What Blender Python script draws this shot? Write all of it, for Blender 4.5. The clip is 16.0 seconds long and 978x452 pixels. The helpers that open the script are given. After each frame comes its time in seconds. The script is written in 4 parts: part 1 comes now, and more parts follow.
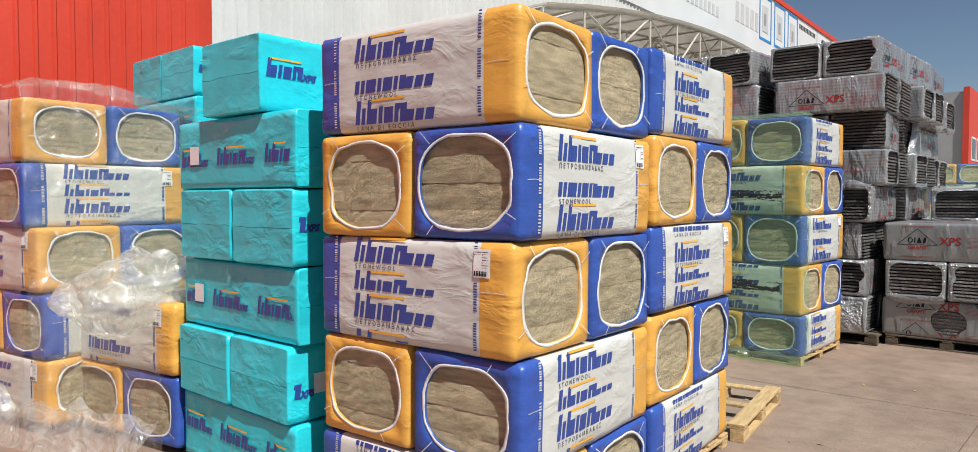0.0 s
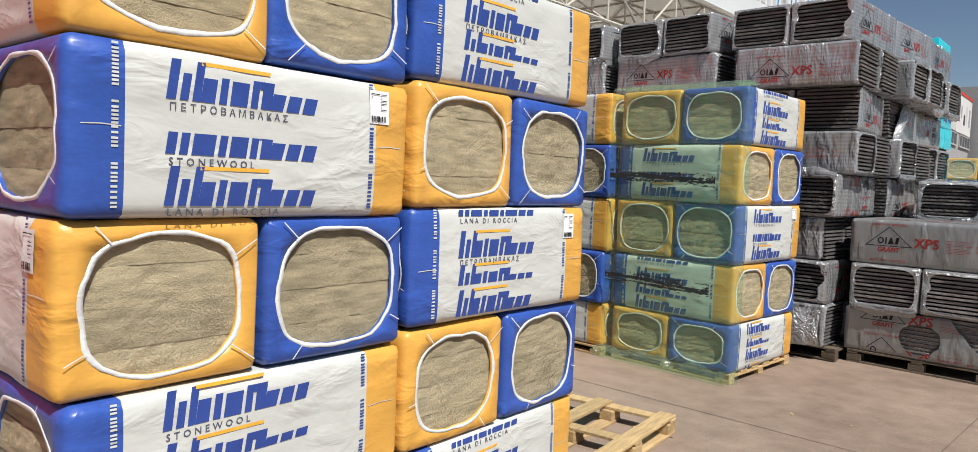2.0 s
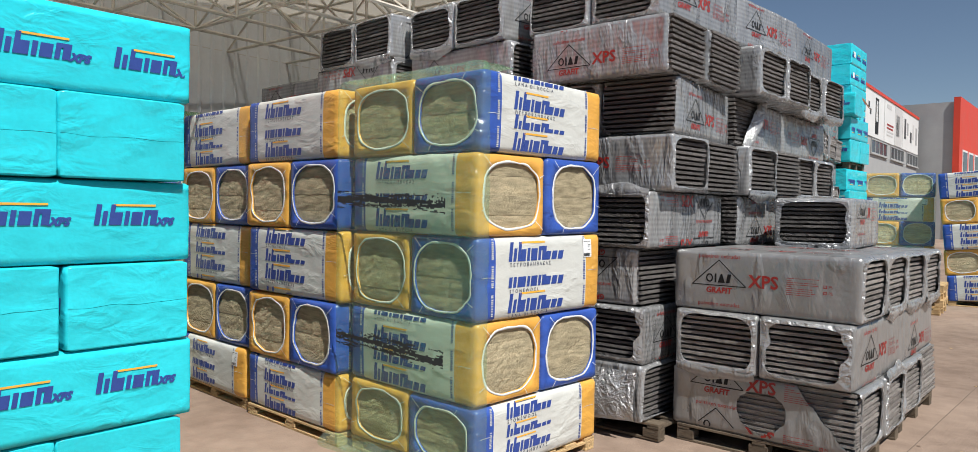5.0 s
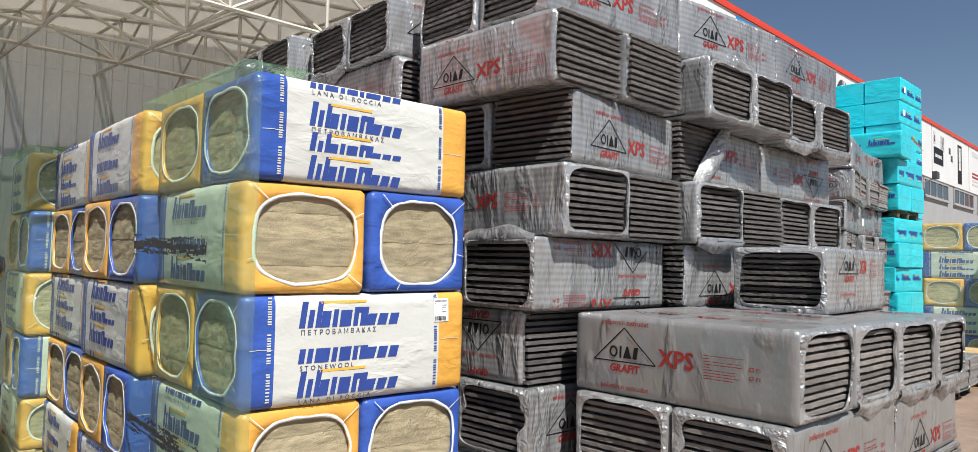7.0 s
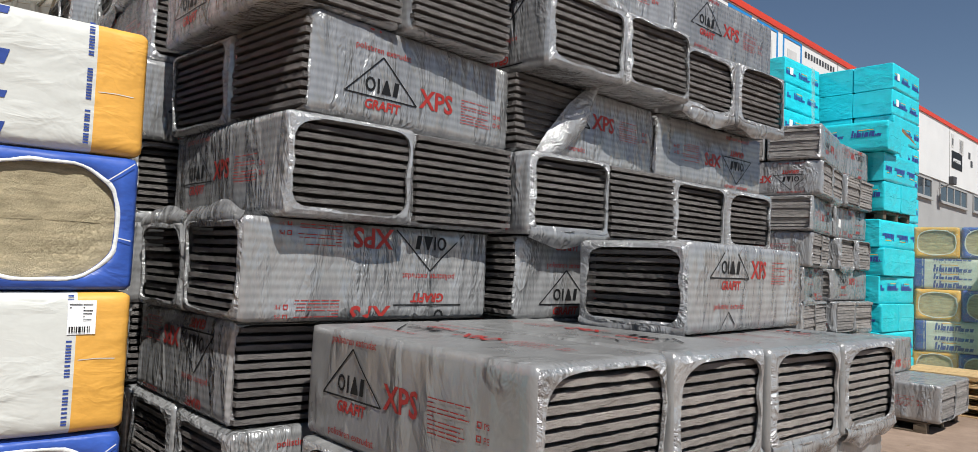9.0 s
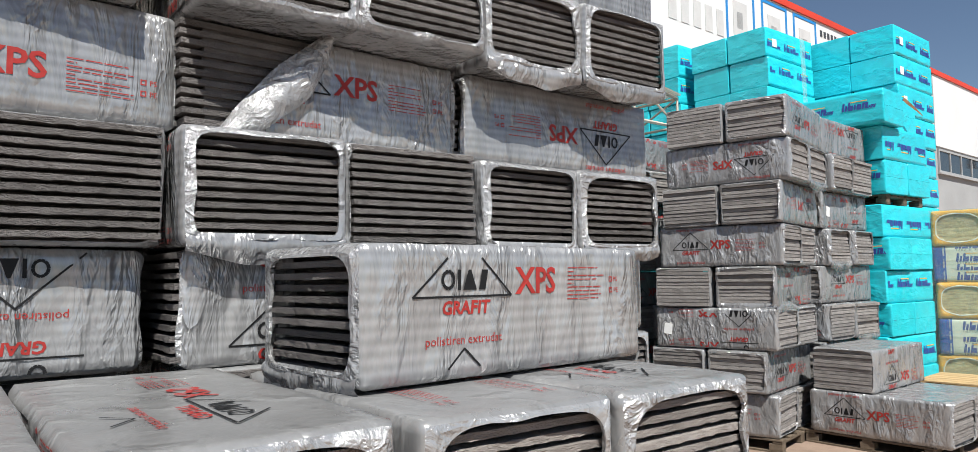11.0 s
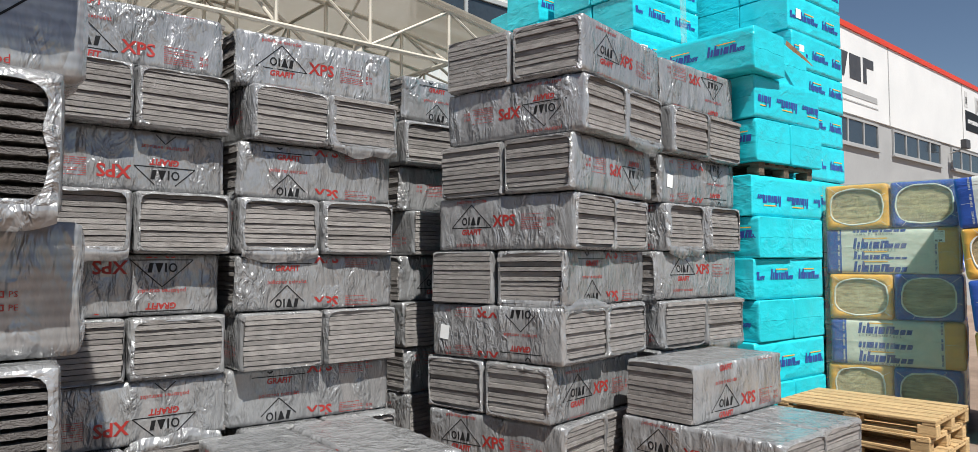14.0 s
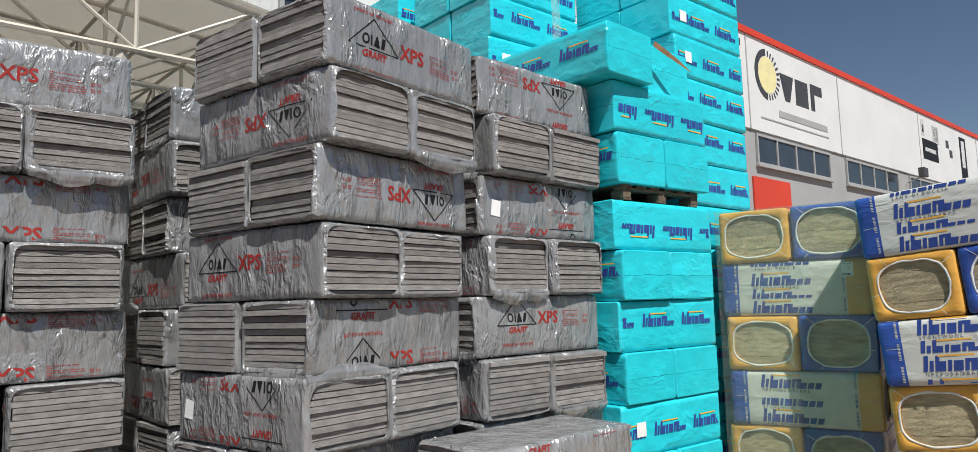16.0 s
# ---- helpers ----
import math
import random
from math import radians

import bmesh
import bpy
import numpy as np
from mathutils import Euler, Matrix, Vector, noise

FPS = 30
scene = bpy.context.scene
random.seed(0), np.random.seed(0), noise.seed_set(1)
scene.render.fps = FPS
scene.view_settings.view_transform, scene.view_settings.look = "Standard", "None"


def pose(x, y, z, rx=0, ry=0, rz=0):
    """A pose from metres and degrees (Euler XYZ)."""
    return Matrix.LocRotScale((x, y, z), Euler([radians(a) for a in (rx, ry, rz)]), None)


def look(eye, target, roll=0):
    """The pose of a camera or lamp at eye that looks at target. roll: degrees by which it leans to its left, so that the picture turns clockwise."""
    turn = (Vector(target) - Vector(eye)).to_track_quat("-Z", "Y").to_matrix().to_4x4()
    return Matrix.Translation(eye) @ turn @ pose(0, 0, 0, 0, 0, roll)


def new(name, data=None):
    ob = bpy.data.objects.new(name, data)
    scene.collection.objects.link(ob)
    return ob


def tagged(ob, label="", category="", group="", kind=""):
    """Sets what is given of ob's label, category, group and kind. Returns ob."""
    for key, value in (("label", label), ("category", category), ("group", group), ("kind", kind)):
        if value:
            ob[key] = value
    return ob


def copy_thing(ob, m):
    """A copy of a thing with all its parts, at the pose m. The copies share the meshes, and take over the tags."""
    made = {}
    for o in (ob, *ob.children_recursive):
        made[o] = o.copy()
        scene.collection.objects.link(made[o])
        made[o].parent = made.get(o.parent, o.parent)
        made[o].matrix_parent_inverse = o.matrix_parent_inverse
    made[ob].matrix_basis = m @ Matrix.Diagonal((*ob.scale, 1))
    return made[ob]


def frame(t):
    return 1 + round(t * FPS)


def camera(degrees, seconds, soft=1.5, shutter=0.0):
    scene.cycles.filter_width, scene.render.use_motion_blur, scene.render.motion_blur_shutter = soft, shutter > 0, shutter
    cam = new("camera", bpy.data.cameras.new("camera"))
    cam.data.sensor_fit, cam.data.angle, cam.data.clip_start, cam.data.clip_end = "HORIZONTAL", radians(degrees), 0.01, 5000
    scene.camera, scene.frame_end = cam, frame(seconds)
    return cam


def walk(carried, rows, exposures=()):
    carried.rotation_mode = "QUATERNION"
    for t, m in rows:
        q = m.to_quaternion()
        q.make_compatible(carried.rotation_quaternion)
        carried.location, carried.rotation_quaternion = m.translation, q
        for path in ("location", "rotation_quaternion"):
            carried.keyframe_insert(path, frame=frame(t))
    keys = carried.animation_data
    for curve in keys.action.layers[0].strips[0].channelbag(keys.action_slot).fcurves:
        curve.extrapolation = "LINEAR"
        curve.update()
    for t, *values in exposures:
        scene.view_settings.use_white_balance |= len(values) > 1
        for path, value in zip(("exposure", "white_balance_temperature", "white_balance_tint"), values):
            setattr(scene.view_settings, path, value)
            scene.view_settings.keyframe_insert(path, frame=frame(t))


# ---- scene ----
cam = camera(67.9, 16.0, 0.7)
METRES, EYE, TILT, LEAN, TURN = 14.4, 1.66, -2.1, 0.0, 41.0
ROWS = [
    (0.0, 0.0, 0.0, 0.0, 0.0, 0.0, -0.0),
    (0.5, 0.0235, 0.0179, -0.0008, 3.14, -1.01, -1.25),
    (1.0, 0.0447, 0.0377, -0.0011, 3.64, -1.33, -0.77),
    (1.5, 0.0659, 0.0578, 0.0, 2.97, -1.09, 0.73),
    (2.0, 0.0903, 0.0765, 0.0011, 2.52, -1.59, -2.33),
    (2.5, 0.1111, 0.0966, 0.0015, 2.28, -0.62, -2.07),
    (3.0, 0.1302, 0.1184, 0.0032, 1.91, 0.01, -0.33),
    (3.5, 0.1533, 0.1385, 0.0055, 2.75, 0.23, -0.79),
    (4.0, 0.1747, 0.1613, 0.0069, -0.4, 0.98, -0.26),
    (6.5, 0.2899, 0.2673, 0.0092, 3.82, 1.89, -1.22),
    (7.0, 0.3098, 0.2888, 0.011, 6.16, 4.92, -1.43),
    (7.5, 0.3305, 0.3102, 0.0121, 7.47, 4.17, -3.41),
    (8.0, 0.3485, 0.3352, 0.0131, 5.88, 4.64, -2.68),
    (8.5, 0.3685, 0.3591, 0.013, 7.52, 5.46, -2.6),
    (9.0, 0.3882, 0.3826, 0.0142, 7.68, 5.05, -2.59),
    (9.5, 0.4081, 0.4076, 0.0162, 6.29, 4.39, 0.12),
    (10.0, 0.4304, 0.4301, 0.0176, 8.56, 5.1, 0.24),
    (12.5, 0.5299, 0.5545, 0.0231, 13.08, 6.27, 0.65),
    (13.0, 0.5478, 0.5833, 0.0229, 11.71, 5.9, 0.02),
    (13.5, 0.567, 0.6096, 0.0236, 9.95, 6.04, 1.03),
    (14.0, 0.5875, 0.6359, 0.0248, 10.76, 4.95, -0.2),
    (14.5, 0.6045, 0.6627, 0.0264, 9.71, 6.32, -0.19),
    (15.0, 0.6253, 0.689, 0.0274, 9.98, 8.22, 0.44),
    (15.5, 0.6456, 0.7132, 0.0296, 9.61, 8.9, -0.69),
    (16.0, 0.666, 0.7388, 0.0314, 9.67, 8.19, 1.2),
]
walk(cam, [(t, pose(0, 0, EYE, 0, 0, TURN) @ pose(0, 0, 0, TILT, LEAN, 0) @ pose(METRES * x, METRES * y, METRES * z, 90 + pitch, roll, yaw)) for t, x, y, z, yaw, pitch, roll in ROWS],
     ((0.0, -0.08), (1.0, -0.07), (1.5, -0.04), (2.5, -0.16), (4.0, -0.15), (6.5, 0.15), (8.0, 0.06), (9.0, -0.04), (9.5, 0.18), (10.0, 0.28), (12.5, 0.11), (14.5, 0.03), (16.0, -0.15)))

# ---- light ----
world = bpy.data.worlds.new("world")
scene.world = world
world.use_nodes = True
wn = world.node_tree
sky = wn.nodes.new("ShaderNodeTexSky")
sky.sky_type, sky.sun_disc = "NISHITA", False
SUN_EL, SUN_AZ = 55.0, -17.5          # degrees above the ground; from +x, minus is towards -y
sky.sun_elevation, sky.sun_rotation = radians(SUN_EL), radians(90 - SUN_AZ)
sky.air_density, sky.dust_density, sky.ozone_density = 1.0, 0.0, 0.7
sky.altitude = 1500
wn.links.new(sky.outputs[0], wn.nodes["Background"].inputs[0])
wn.nodes["Background"].inputs[1].default_value = 0.073
sun = new("sun", bpy.data.lights.new("sun", "SUN"))
sun.data.energy, sun.data.angle, sun.data.color = 6.4, radians(0.53), (0.975, 0.962, 0.915)
ce, se = math.cos(radians(SUN_EL)), math.sin(radians(SUN_EL))
sun.matrix_world = look((40 * ce * math.cos(radians(SUN_AZ)), 40 * ce * math.sin(radians(SUN_AZ)), 40 * se), (0, 0, 0))


# ---- materials ----
def mat(name, col, rough=0.5, metal=0.0, var=0.12, scale=6.0, fine=60.0, bump=0.15, bscale=30.0, stretch=(1, 1, 1), col2=None, spec=0.5, rand=0.0, trans=0.0, patchy=0.0, calm=0.36, ribs=0.0, bdet=6):
    m = bpy.data.materials.new(name)
    m.use_nodes = True
    nt = m.node_tree
    N, Lk = nt.nodes, nt.links
    bsdf = N["Principled BSDF"]
    tc = N.new("ShaderNodeTexCoord")
    mp = N.new("ShaderNodeMapping")
    mp.inputs["Scale"].default_value = stretch
    Lk.new(tc.outputs["Object"], mp.inputs[0])
    oi = N.new("ShaderNodeObjectInfo")
    sh = N.new("ShaderNodeVectorMath")
    sh.operation = "MULTIPLY_ADD"
    Lk.new(oi.outputs["Random"], sh.inputs[0])
    sh.inputs[1].default_value = (7.3, 5.1, 9.7)
    Lk.new(mp.outputs[0], sh.inputs[2])
    n1 = N.new("ShaderNodeTexNoise")
    n1.inputs["Scale"].default_value, n1.inputs["Detail"].default_value = scale, 5
    n2 = N.new("ShaderNodeTexNoise")
    n2.inputs["Scale"].default_value, n2.inputs["Detail"].default_value = fine, 3
    Lk.new(sh.outputs[0], n1.inputs[0]), Lk.new(sh.outputs[0], n2.inputs[0])
    add = N.new("ShaderNodeMath")
    add.operation = "MULTIPLY_ADD"
    Lk.new(n2.outputs[0], add.inputs[0])
    add.inputs[1].default_value = 0.5
    Lk.new(n1.outputs[0], add.inputs[2])
    ramp = N.new("ShaderNodeValToRGB")
    c2 = col2 or tuple(min(1, c * (1 + var)) for c in col)
    lo = tuple(c * (1 - var) for c in col)
    ramp.color_ramp.elements[0].position, ramp.color_ramp.elements[1].position = 0.5, 1.0
    ramp.color_ramp.elements[0].color, ramp.color_ramp.elements[1].color = (*lo, 1), (*c2, 1)
    fac = add.outputs[0]
    if ribs:
        # the boards' edges showing through the thin film, one rib every 36 mm
        sep, wv, am, ad = N.new("ShaderNodeSeparateXYZ"), N.new("ShaderNodeMath"), N.new("ShaderNodeMath"), N.new("ShaderNodeMath")
        ml = N.new("ShaderNodeMath")
        ml.operation, wv.operation, am.operation, ad.operation = "MULTIPLY", "SINE", "MULTIPLY", "MULTIPLY_ADD"
        Lk.new(tc.outputs["Object"], sep.inputs[0]), Lk.new(sep.outputs[2], ml.inputs[0])
        ml.inputs[1].default_value = 2 * math.pi / 0.0356
        Lk.new(ml.outputs[0], wv.inputs[0]), Lk.new(wv.outputs[0], am.inputs[0])
        am.inputs[1].default_value = ribs
        Lk.new(am.outputs[0], ad.inputs[0]), Lk.new(n1.outputs[0], ad.inputs[1]), Lk.new(add.outputs[0], ad.inputs[2])
        fac = ad.outputs[0]
    Lk.new(fac, ramp.inputs[0])
    out = ramp.outputs[0]
    if rand:
        hs = N.new("ShaderNodeHueSaturation")
        mr = N.new("ShaderNodeMapRange")
        mr.inputs[3].default_value, mr.inputs[4].default_value = 1 - rand, 1 + rand
        Lk.new(oi.outputs["Random"], mr.inputs[0])
        Lk.new(mr.outputs[0], hs.inputs["Value"])
        Lk.new(out, hs.inputs["Color"])
        out = hs.outputs[0]
    Lk.new(out, bsdf.inputs["Base Color"])
    rr = N.new("ShaderNodeMapRange")
    rr.inputs[3].default_value, rr.inputs[4].default_value = max(0.05, rough - 0.1), min(1, rough + 0.1)
    Lk.new(n1.outputs[0], rr.inputs[0]), Lk.new(rr.outputs[0], bsdf.inputs["Roughness"])
    bsdf.inputs["Metallic"].default_value = metal
    bsdf.inputs["Specular IOR Level"].default_value = spec
    if bump:
        n3 = N.new("ShaderNodeTexNoise")
        n3.inputs["Scale"].default_value, n3.inputs["Detail"].default_value = bscale, bdet
        n3.inputs["Distortion"].default_value = 0.6
        height = n3.outputs[0]
        if patchy:
            n3.inputs["Distortion"].default_value, n3.inputs["Roughness"].default_value = 1.6, 0.58
            n4 = N.new("ShaderNodeTexNoise")
            n4.inputs["Scale"].default_value, n4.inputs["Detail"].default_value = 2.6, 2
            Lk.new(sh.outputs[0], n4.inputs[0])
            pr = N.new("ShaderNodeMapRange")
            pr.inputs[1].default_value, pr.inputs[2].default_value, pr.inputs[3].default_value, pr.inputs[4].default_value = calm, 0.66, 0.18, 1.0
            Lk.new(n4.outputs[0], pr.inputs[0])
            mu = N.new("ShaderNodeMath")
            mu.operation = "MULTIPLY"
            n5 = N.new("ShaderNodeTexNoise")
            n5.inputs["Scale"].default_value, n5.inputs["Detail"].default_value, n5.inputs["Distortion"].default_value = bscale * 1.5, 3, 0.8
            Lk.new(sh.outputs[0], n5.inputs[0])
            rg, ab, sm = (N.new("ShaderNodeMath") for _ in range(3))
            rg.operation, ab.operation, sm.operation = "SUBTRACT", "ABSOLUTE", "MULTIPLY_ADD"
            rg.inputs[1].default_value = 0.5
            Lk.new(n5.outputs[0], rg.inputs[0]), Lk.new(rg.outputs[0], ab.inputs[0]), Lk.new(ab.outputs[0], sm.inputs[0])
            sm.inputs[1].default_value = -1.1
            Lk.new(n3.outputs[0], sm.inputs[2])
            Lk.new(sm.outputs[0], mu.inputs[0]), Lk.new(pr.outputs[0], mu.inputs[1])
            height = mu.outputs[0]
        Lk.new(sh.outputs[0], n3.inputs[0])
        b = N.new("ShaderNodeBump")
        b.inputs["Strength"].default_value, b.inputs["Distance"].default_value = bump, patchy or 0.03
        Lk.new(height, b.inputs["Height"]), Lk.new(b.outputs[0], bsdf.inputs["Normal"])
    if trans:
        tr = N.new("ShaderNodeBsdfTransparent")
        mix = N.new("ShaderNodeMixShader")
        mix.inputs[0].default_value = 1 - trans
        Lk.new(tr.outputs[0], mix.inputs[1]), Lk.new(bsdf.outputs[0], mix.inputs[2])
        Lk.new(mix.outputs[0], N["Material Output"].inputs[0])
    return m


M_WHITE = mat("white_film", (0.575, 0.576, 0.540), 0.36, 0, 0.05, 5, 50, 0.45, 3.2, (1, 1, 2.2), patchy=0.028, calm=0.46, bdet=2.5)
M_BLUE = mat("blue_film", (0.032, 0.085, 0.36), 0.36, 0, 0.2, 5, 50, 0.45, 3.2, (1, 1, 2.2), patchy=0.028, calm=0.46, bdet=2.5)
M_ORANGE = mat("orange_film", (0.70, 0.36, 0.068), 0.36, 0, 0.1, 5, 50, 0.45, 3.2, (1, 1, 2.2), patchy=0.028, calm=0.46, bdet=2.5)
M_RIM = mat("white_binding", (0.70, 0.70, 0.68), 0.5, 0, 0.06, 20, 90, 0.2, 60)
M_WOOL = mat("stone_wool", (0.53, 0.445, 0.290), 0.95, 0, 0.34, 6, 80, 0.7, 110, (1, 1.3, 7.0), spec=0.1, rand=0.12)
M_CYAN = mat("cyan_film", (0.022, 0.56, 0.65), 0.22, 0, 0.10, 4, 40, 0.55, 3.2, (1.2, 1.2, 2.0), rand=0.07, patchy=0.028, calm=0.44, bdet=2.5)
M_SILVER = mat("silver_film", (0.345, 0.345, 0.348), 0.22, 0.32, 0.18, 3, 30, 1.0, 4.0, (2.3, 2.3, 0.75), spec=1.0, rand=0.12, trans=0.10, patchy=0.048, calm=0.45, ribs=0.30, bdet=3)
M_SILVERP = mat("smooth_silver_film", (0.275, 0.273, 0.272), 0.30, 0.32, 0.10, 3, 30, 1.0, 3.0, (2.2, 2.2, 0.9), spec=0.8, rand=0.06, patchy=0.020, calm=0.52, bdet=3)
M_SILVERK = mat("crinkled_silver_film", (0.32, 0.32, 0.323), 0.22, 0.35, 0.14, 5, 40, 1.0, 4.6, (2.4, 2.4, 1.0), spec=1.0, rand=0.12, patchy=0.048, calm=0.42, bdet=3.5)
M_SILVER2 = mat("silver_film_fold", (0.42, 0.42, 0.422), 0.2, 0.45, 0.15, 8, 60, 1.0, 8, (1, 1, 1), spec=0.8, patchy=0.06)
M_BOARD = mat("graphite_foam", (0.155, 0.143, 0.137), 0.9, 0, 0.25, 12, 140, 0.8, 110, (1, 1, 2), spec=0.12, rand=0.22)
M_BOARD2 = mat("pale_graphite_foam", (0.295, 0.266, 0.246), 0.9, 0, 0.22, 12, 140, 0.8, 110, (1, 1, 2), spec=0.12, rand=0.25)
M_BLACKFILM = mat("black_film", (0.025, 0.025, 0.027), 0.25, 0, 0.2, 6, 50, 0.6, 4, spec=0.7, patchy=0.03)
M_SMEAR = mat("black_smear", (0.03, 0.03, 0.03), 0.6, 0, 0.3, 9, 60, 0.2, 30)
M_BLUEPAINT = mat("blue_paint", (0.02, 0.22, 0.55), 0.4, 0, 0.08, 4, 40, 0.05, 20)
M_YELLOW = mat("pale_yellow_paint", (0.78, 0.70, 0.36), 0.4, 0, 0.08, 4, 40, 0.05, 20)
M_FADED = mat("faded_ink", (0.55, 0.54, 0.53), 0.5, 0, 0.08, 4, 40, 0.05, 20)
M_INKBLUE = mat("blue_ink", (0.028, 0.062, 0.27), 0.4, 0, 0.1, 12, 80, 0.1, 20)
M_INKORANGE = mat("orange_ink", (0.82, 0.42, 0.05), 0.4, 0, 0.1, 12, 80, 0.1, 20)
M_INKBLACK = mat("black_ink", (0.012, 0.012, 0.013), 0.5, 0, 0.2, 12, 80, 0.1, 20, spec=0.2)
M_INKRED = mat("red_ink", (0.31, 0.028, 0.024), 0.45, 0, 0.15, 12, 80, 0.1, 20, spec=0.3)
M_INKGREY = mat("grey_ink", (0.075, 0.08, 0.115), 0.45, 0, 0.2, 12, 80, 0.1, 20)
M_PAPER = mat("label_paper", (0.80, 0.80, 0.79), 0.55, 0, 0.05, 12, 80, 0.1, 20)
M_WOOD = mat("pallet_wood", (0.50, 0.34, 0.17), 0.75, 0, 0.28, 5, 60, 0.4, 40, (1, 8, 8), rand=0.15, spec=0.25)
M_CONC = mat("concrete", (0.228, 0.158, 0.118), 0.85, 0, 0.24, 0.5, 6, 0.3, 45, spec=0.3, col2=(0.335, 0.246, 0.189))
M_WALLWHITE = mat("white_sheet_wall", (0.60, 0.59, 0.57), 0.5, 0.0, 0.07, 1.5, 20, 0.1, 10)
M_RED = mat("red_sheet_wall", (0.60, 0.050, 0.022), 0.5, 0, 0.08, 1.0, 20, 0.1, 10)
M_GREYWALL = mat("grey_plaster", (0.34, 0.34, 0.34), 0.7, 0, 0.08, 1.0, 20, 0.1, 10)
M_SIGN = mat("sign_panel", (0.70, 0.695, 0.685), 0.45, 0, 0.05, 1.0, 20, 0.05, 10)
M_STEEL = mat("painted_steel", (0.55, 0.50, 0.42), 0.5, 0.1, 0.12, 6, 50, 0.1, 30)
M_MEMB = mat("beige_sheet", (0.44, 0.40, 0.335), 0.6, 0, 0.08, 1.0, 20, 0.1, 10)
M_GLASS = mat("dark_glass", (0.035, 0.045, 0.055), 0.08, 0, 0.2, 2, 20, 0.02, 4, spec=0.8)
M_DARK = mat("dark_trim", (0.05, 0.05, 0.055), 0.5, 0, 0.2, 4, 40, 0.1, 20)
nt = M_MEMB.node_tree
tl = nt.nodes.new("ShaderNodeBsdfTranslucent")
tl.inputs[0].default_value = (0.42, 0.375, 0.31, 1)
mx = nt.nodes.new("ShaderNodeMixShader")
mx.inputs[0].default_value = 0.5
nt.links.new(nt.nodes["Principled BSDF"].outputs[0], mx.inputs[1])
nt.links.new(tl.outputs[0], mx.inputs[2])
tp = nt.nodes.new("ShaderNodeBsdfTransparent")
mx2 = nt.nodes.new("ShaderNodeMixShader")
mx2.inputs[0].default_value = 0.65
nt.links.new(tp.outputs[0], mx2.inputs[1])
nt.links.new(mx.outputs[0], mx2.inputs[2])
nt.links.new(mx2.outputs[0], nt.nodes["Material Output"].inputs[0])
M_JOINT = mat("joint_dirt", (0.13, 0.095, 0.072), 0.9, 0, 0.2, 6, 50, 0.2, 30)
M_BROWN = mat("brown_paper", (0.20, 0.11, 0.05), 0.7, 0, 0.3, 9, 60, 0.3, 30)
M_WOOD2 = mat("weathered_wood", (0.13, 0.10, 0.072), 0.85, 0, 0.3, 5, 60, 0.4, 40, (1, 8, 8), rand=0.2, spec=0.2)
M_BOARD3 = mat("grey_foam", (0.265, 0.247, 0.235), 0.9, 0, 0.22, 12, 120, 0.5, 90, (1, 1, 2), spec=0.12, rand=0.22)


def clear_film(name, tint, veil, rough, scale, dist, gloss=0.07):
    """Thin clear plastic: lets most light through, with a faint milky veil and sharp glints on its creases."""
    m = bpy.data.materials.new(name)
    m.use_nodes = True
    nt = m.node_tree
    N, Lk = nt.nodes, nt.links
    N.remove(N["Principled BSDF"])
    tc, nz = N.new("ShaderNodeTexCoord"), N.new("ShaderNodeTexNoise")
    nz.inputs["Scale"].default_value, nz.inputs["Detail"].default_value, nz.inputs["Distortion"].default_value = scale, 6, 1.8
    Lk.new(tc.outputs["Object"], nz.inputs[0])
    bp = N.new("ShaderNodeBump")
    bp.inputs["Strength"].default_value, bp.inputs["Distance"].default_value = 1.0, dist
    Lk.new(nz.outputs[0], bp.inputs["Height"])
    tr, df, tl, gl = (N.new(k) for k in ("ShaderNodeBsdfTransparent", "ShaderNodeBsdfDiffuse", "ShaderNodeBsdfTranslucent", "ShaderNodeBsdfGlossy"))
    tr.inputs[0].default_value = (*tint, 1)
    df.inputs[0].default_value = tl.inputs[0].default_value = (*[0.8 * c for c in tint], 1)
    gl.inputs["Roughness"].default_value = rough
    for n in (df, gl):
        Lk.new(bp.outputs[0], n.inputs["Normal"])
    half, veiled, out = (N.new("ShaderNodeMixShader") for _ in range(3))
    half.inputs[0].default_value = 0.5
    Lk.new(df.outputs[0], half.inputs[1]), Lk.new(tl.outputs[0], half.inputs[2])
    vr = N.new("ShaderNodeMapRange")
    vr.inputs[3].default_value, vr.inputs[4].default_value = 0.0, 2 * veil
    Lk.new(nz.outputs[0], vr.inputs[0]), Lk.new(vr.outputs[0], veiled.inputs[0])
    Lk.new(tr.outputs[0], veiled.inputs[1]), Lk.new(half.outputs[0], veiled.inputs[2])
    out.inputs[0].default_value = gloss
    Lk.new(veiled.outputs[0], out.inputs[1]), Lk.new(gl.outputs[0], out.inputs[2])
    Lk.new(out.outputs[0], N["Material Output"].inputs[0])
    return m


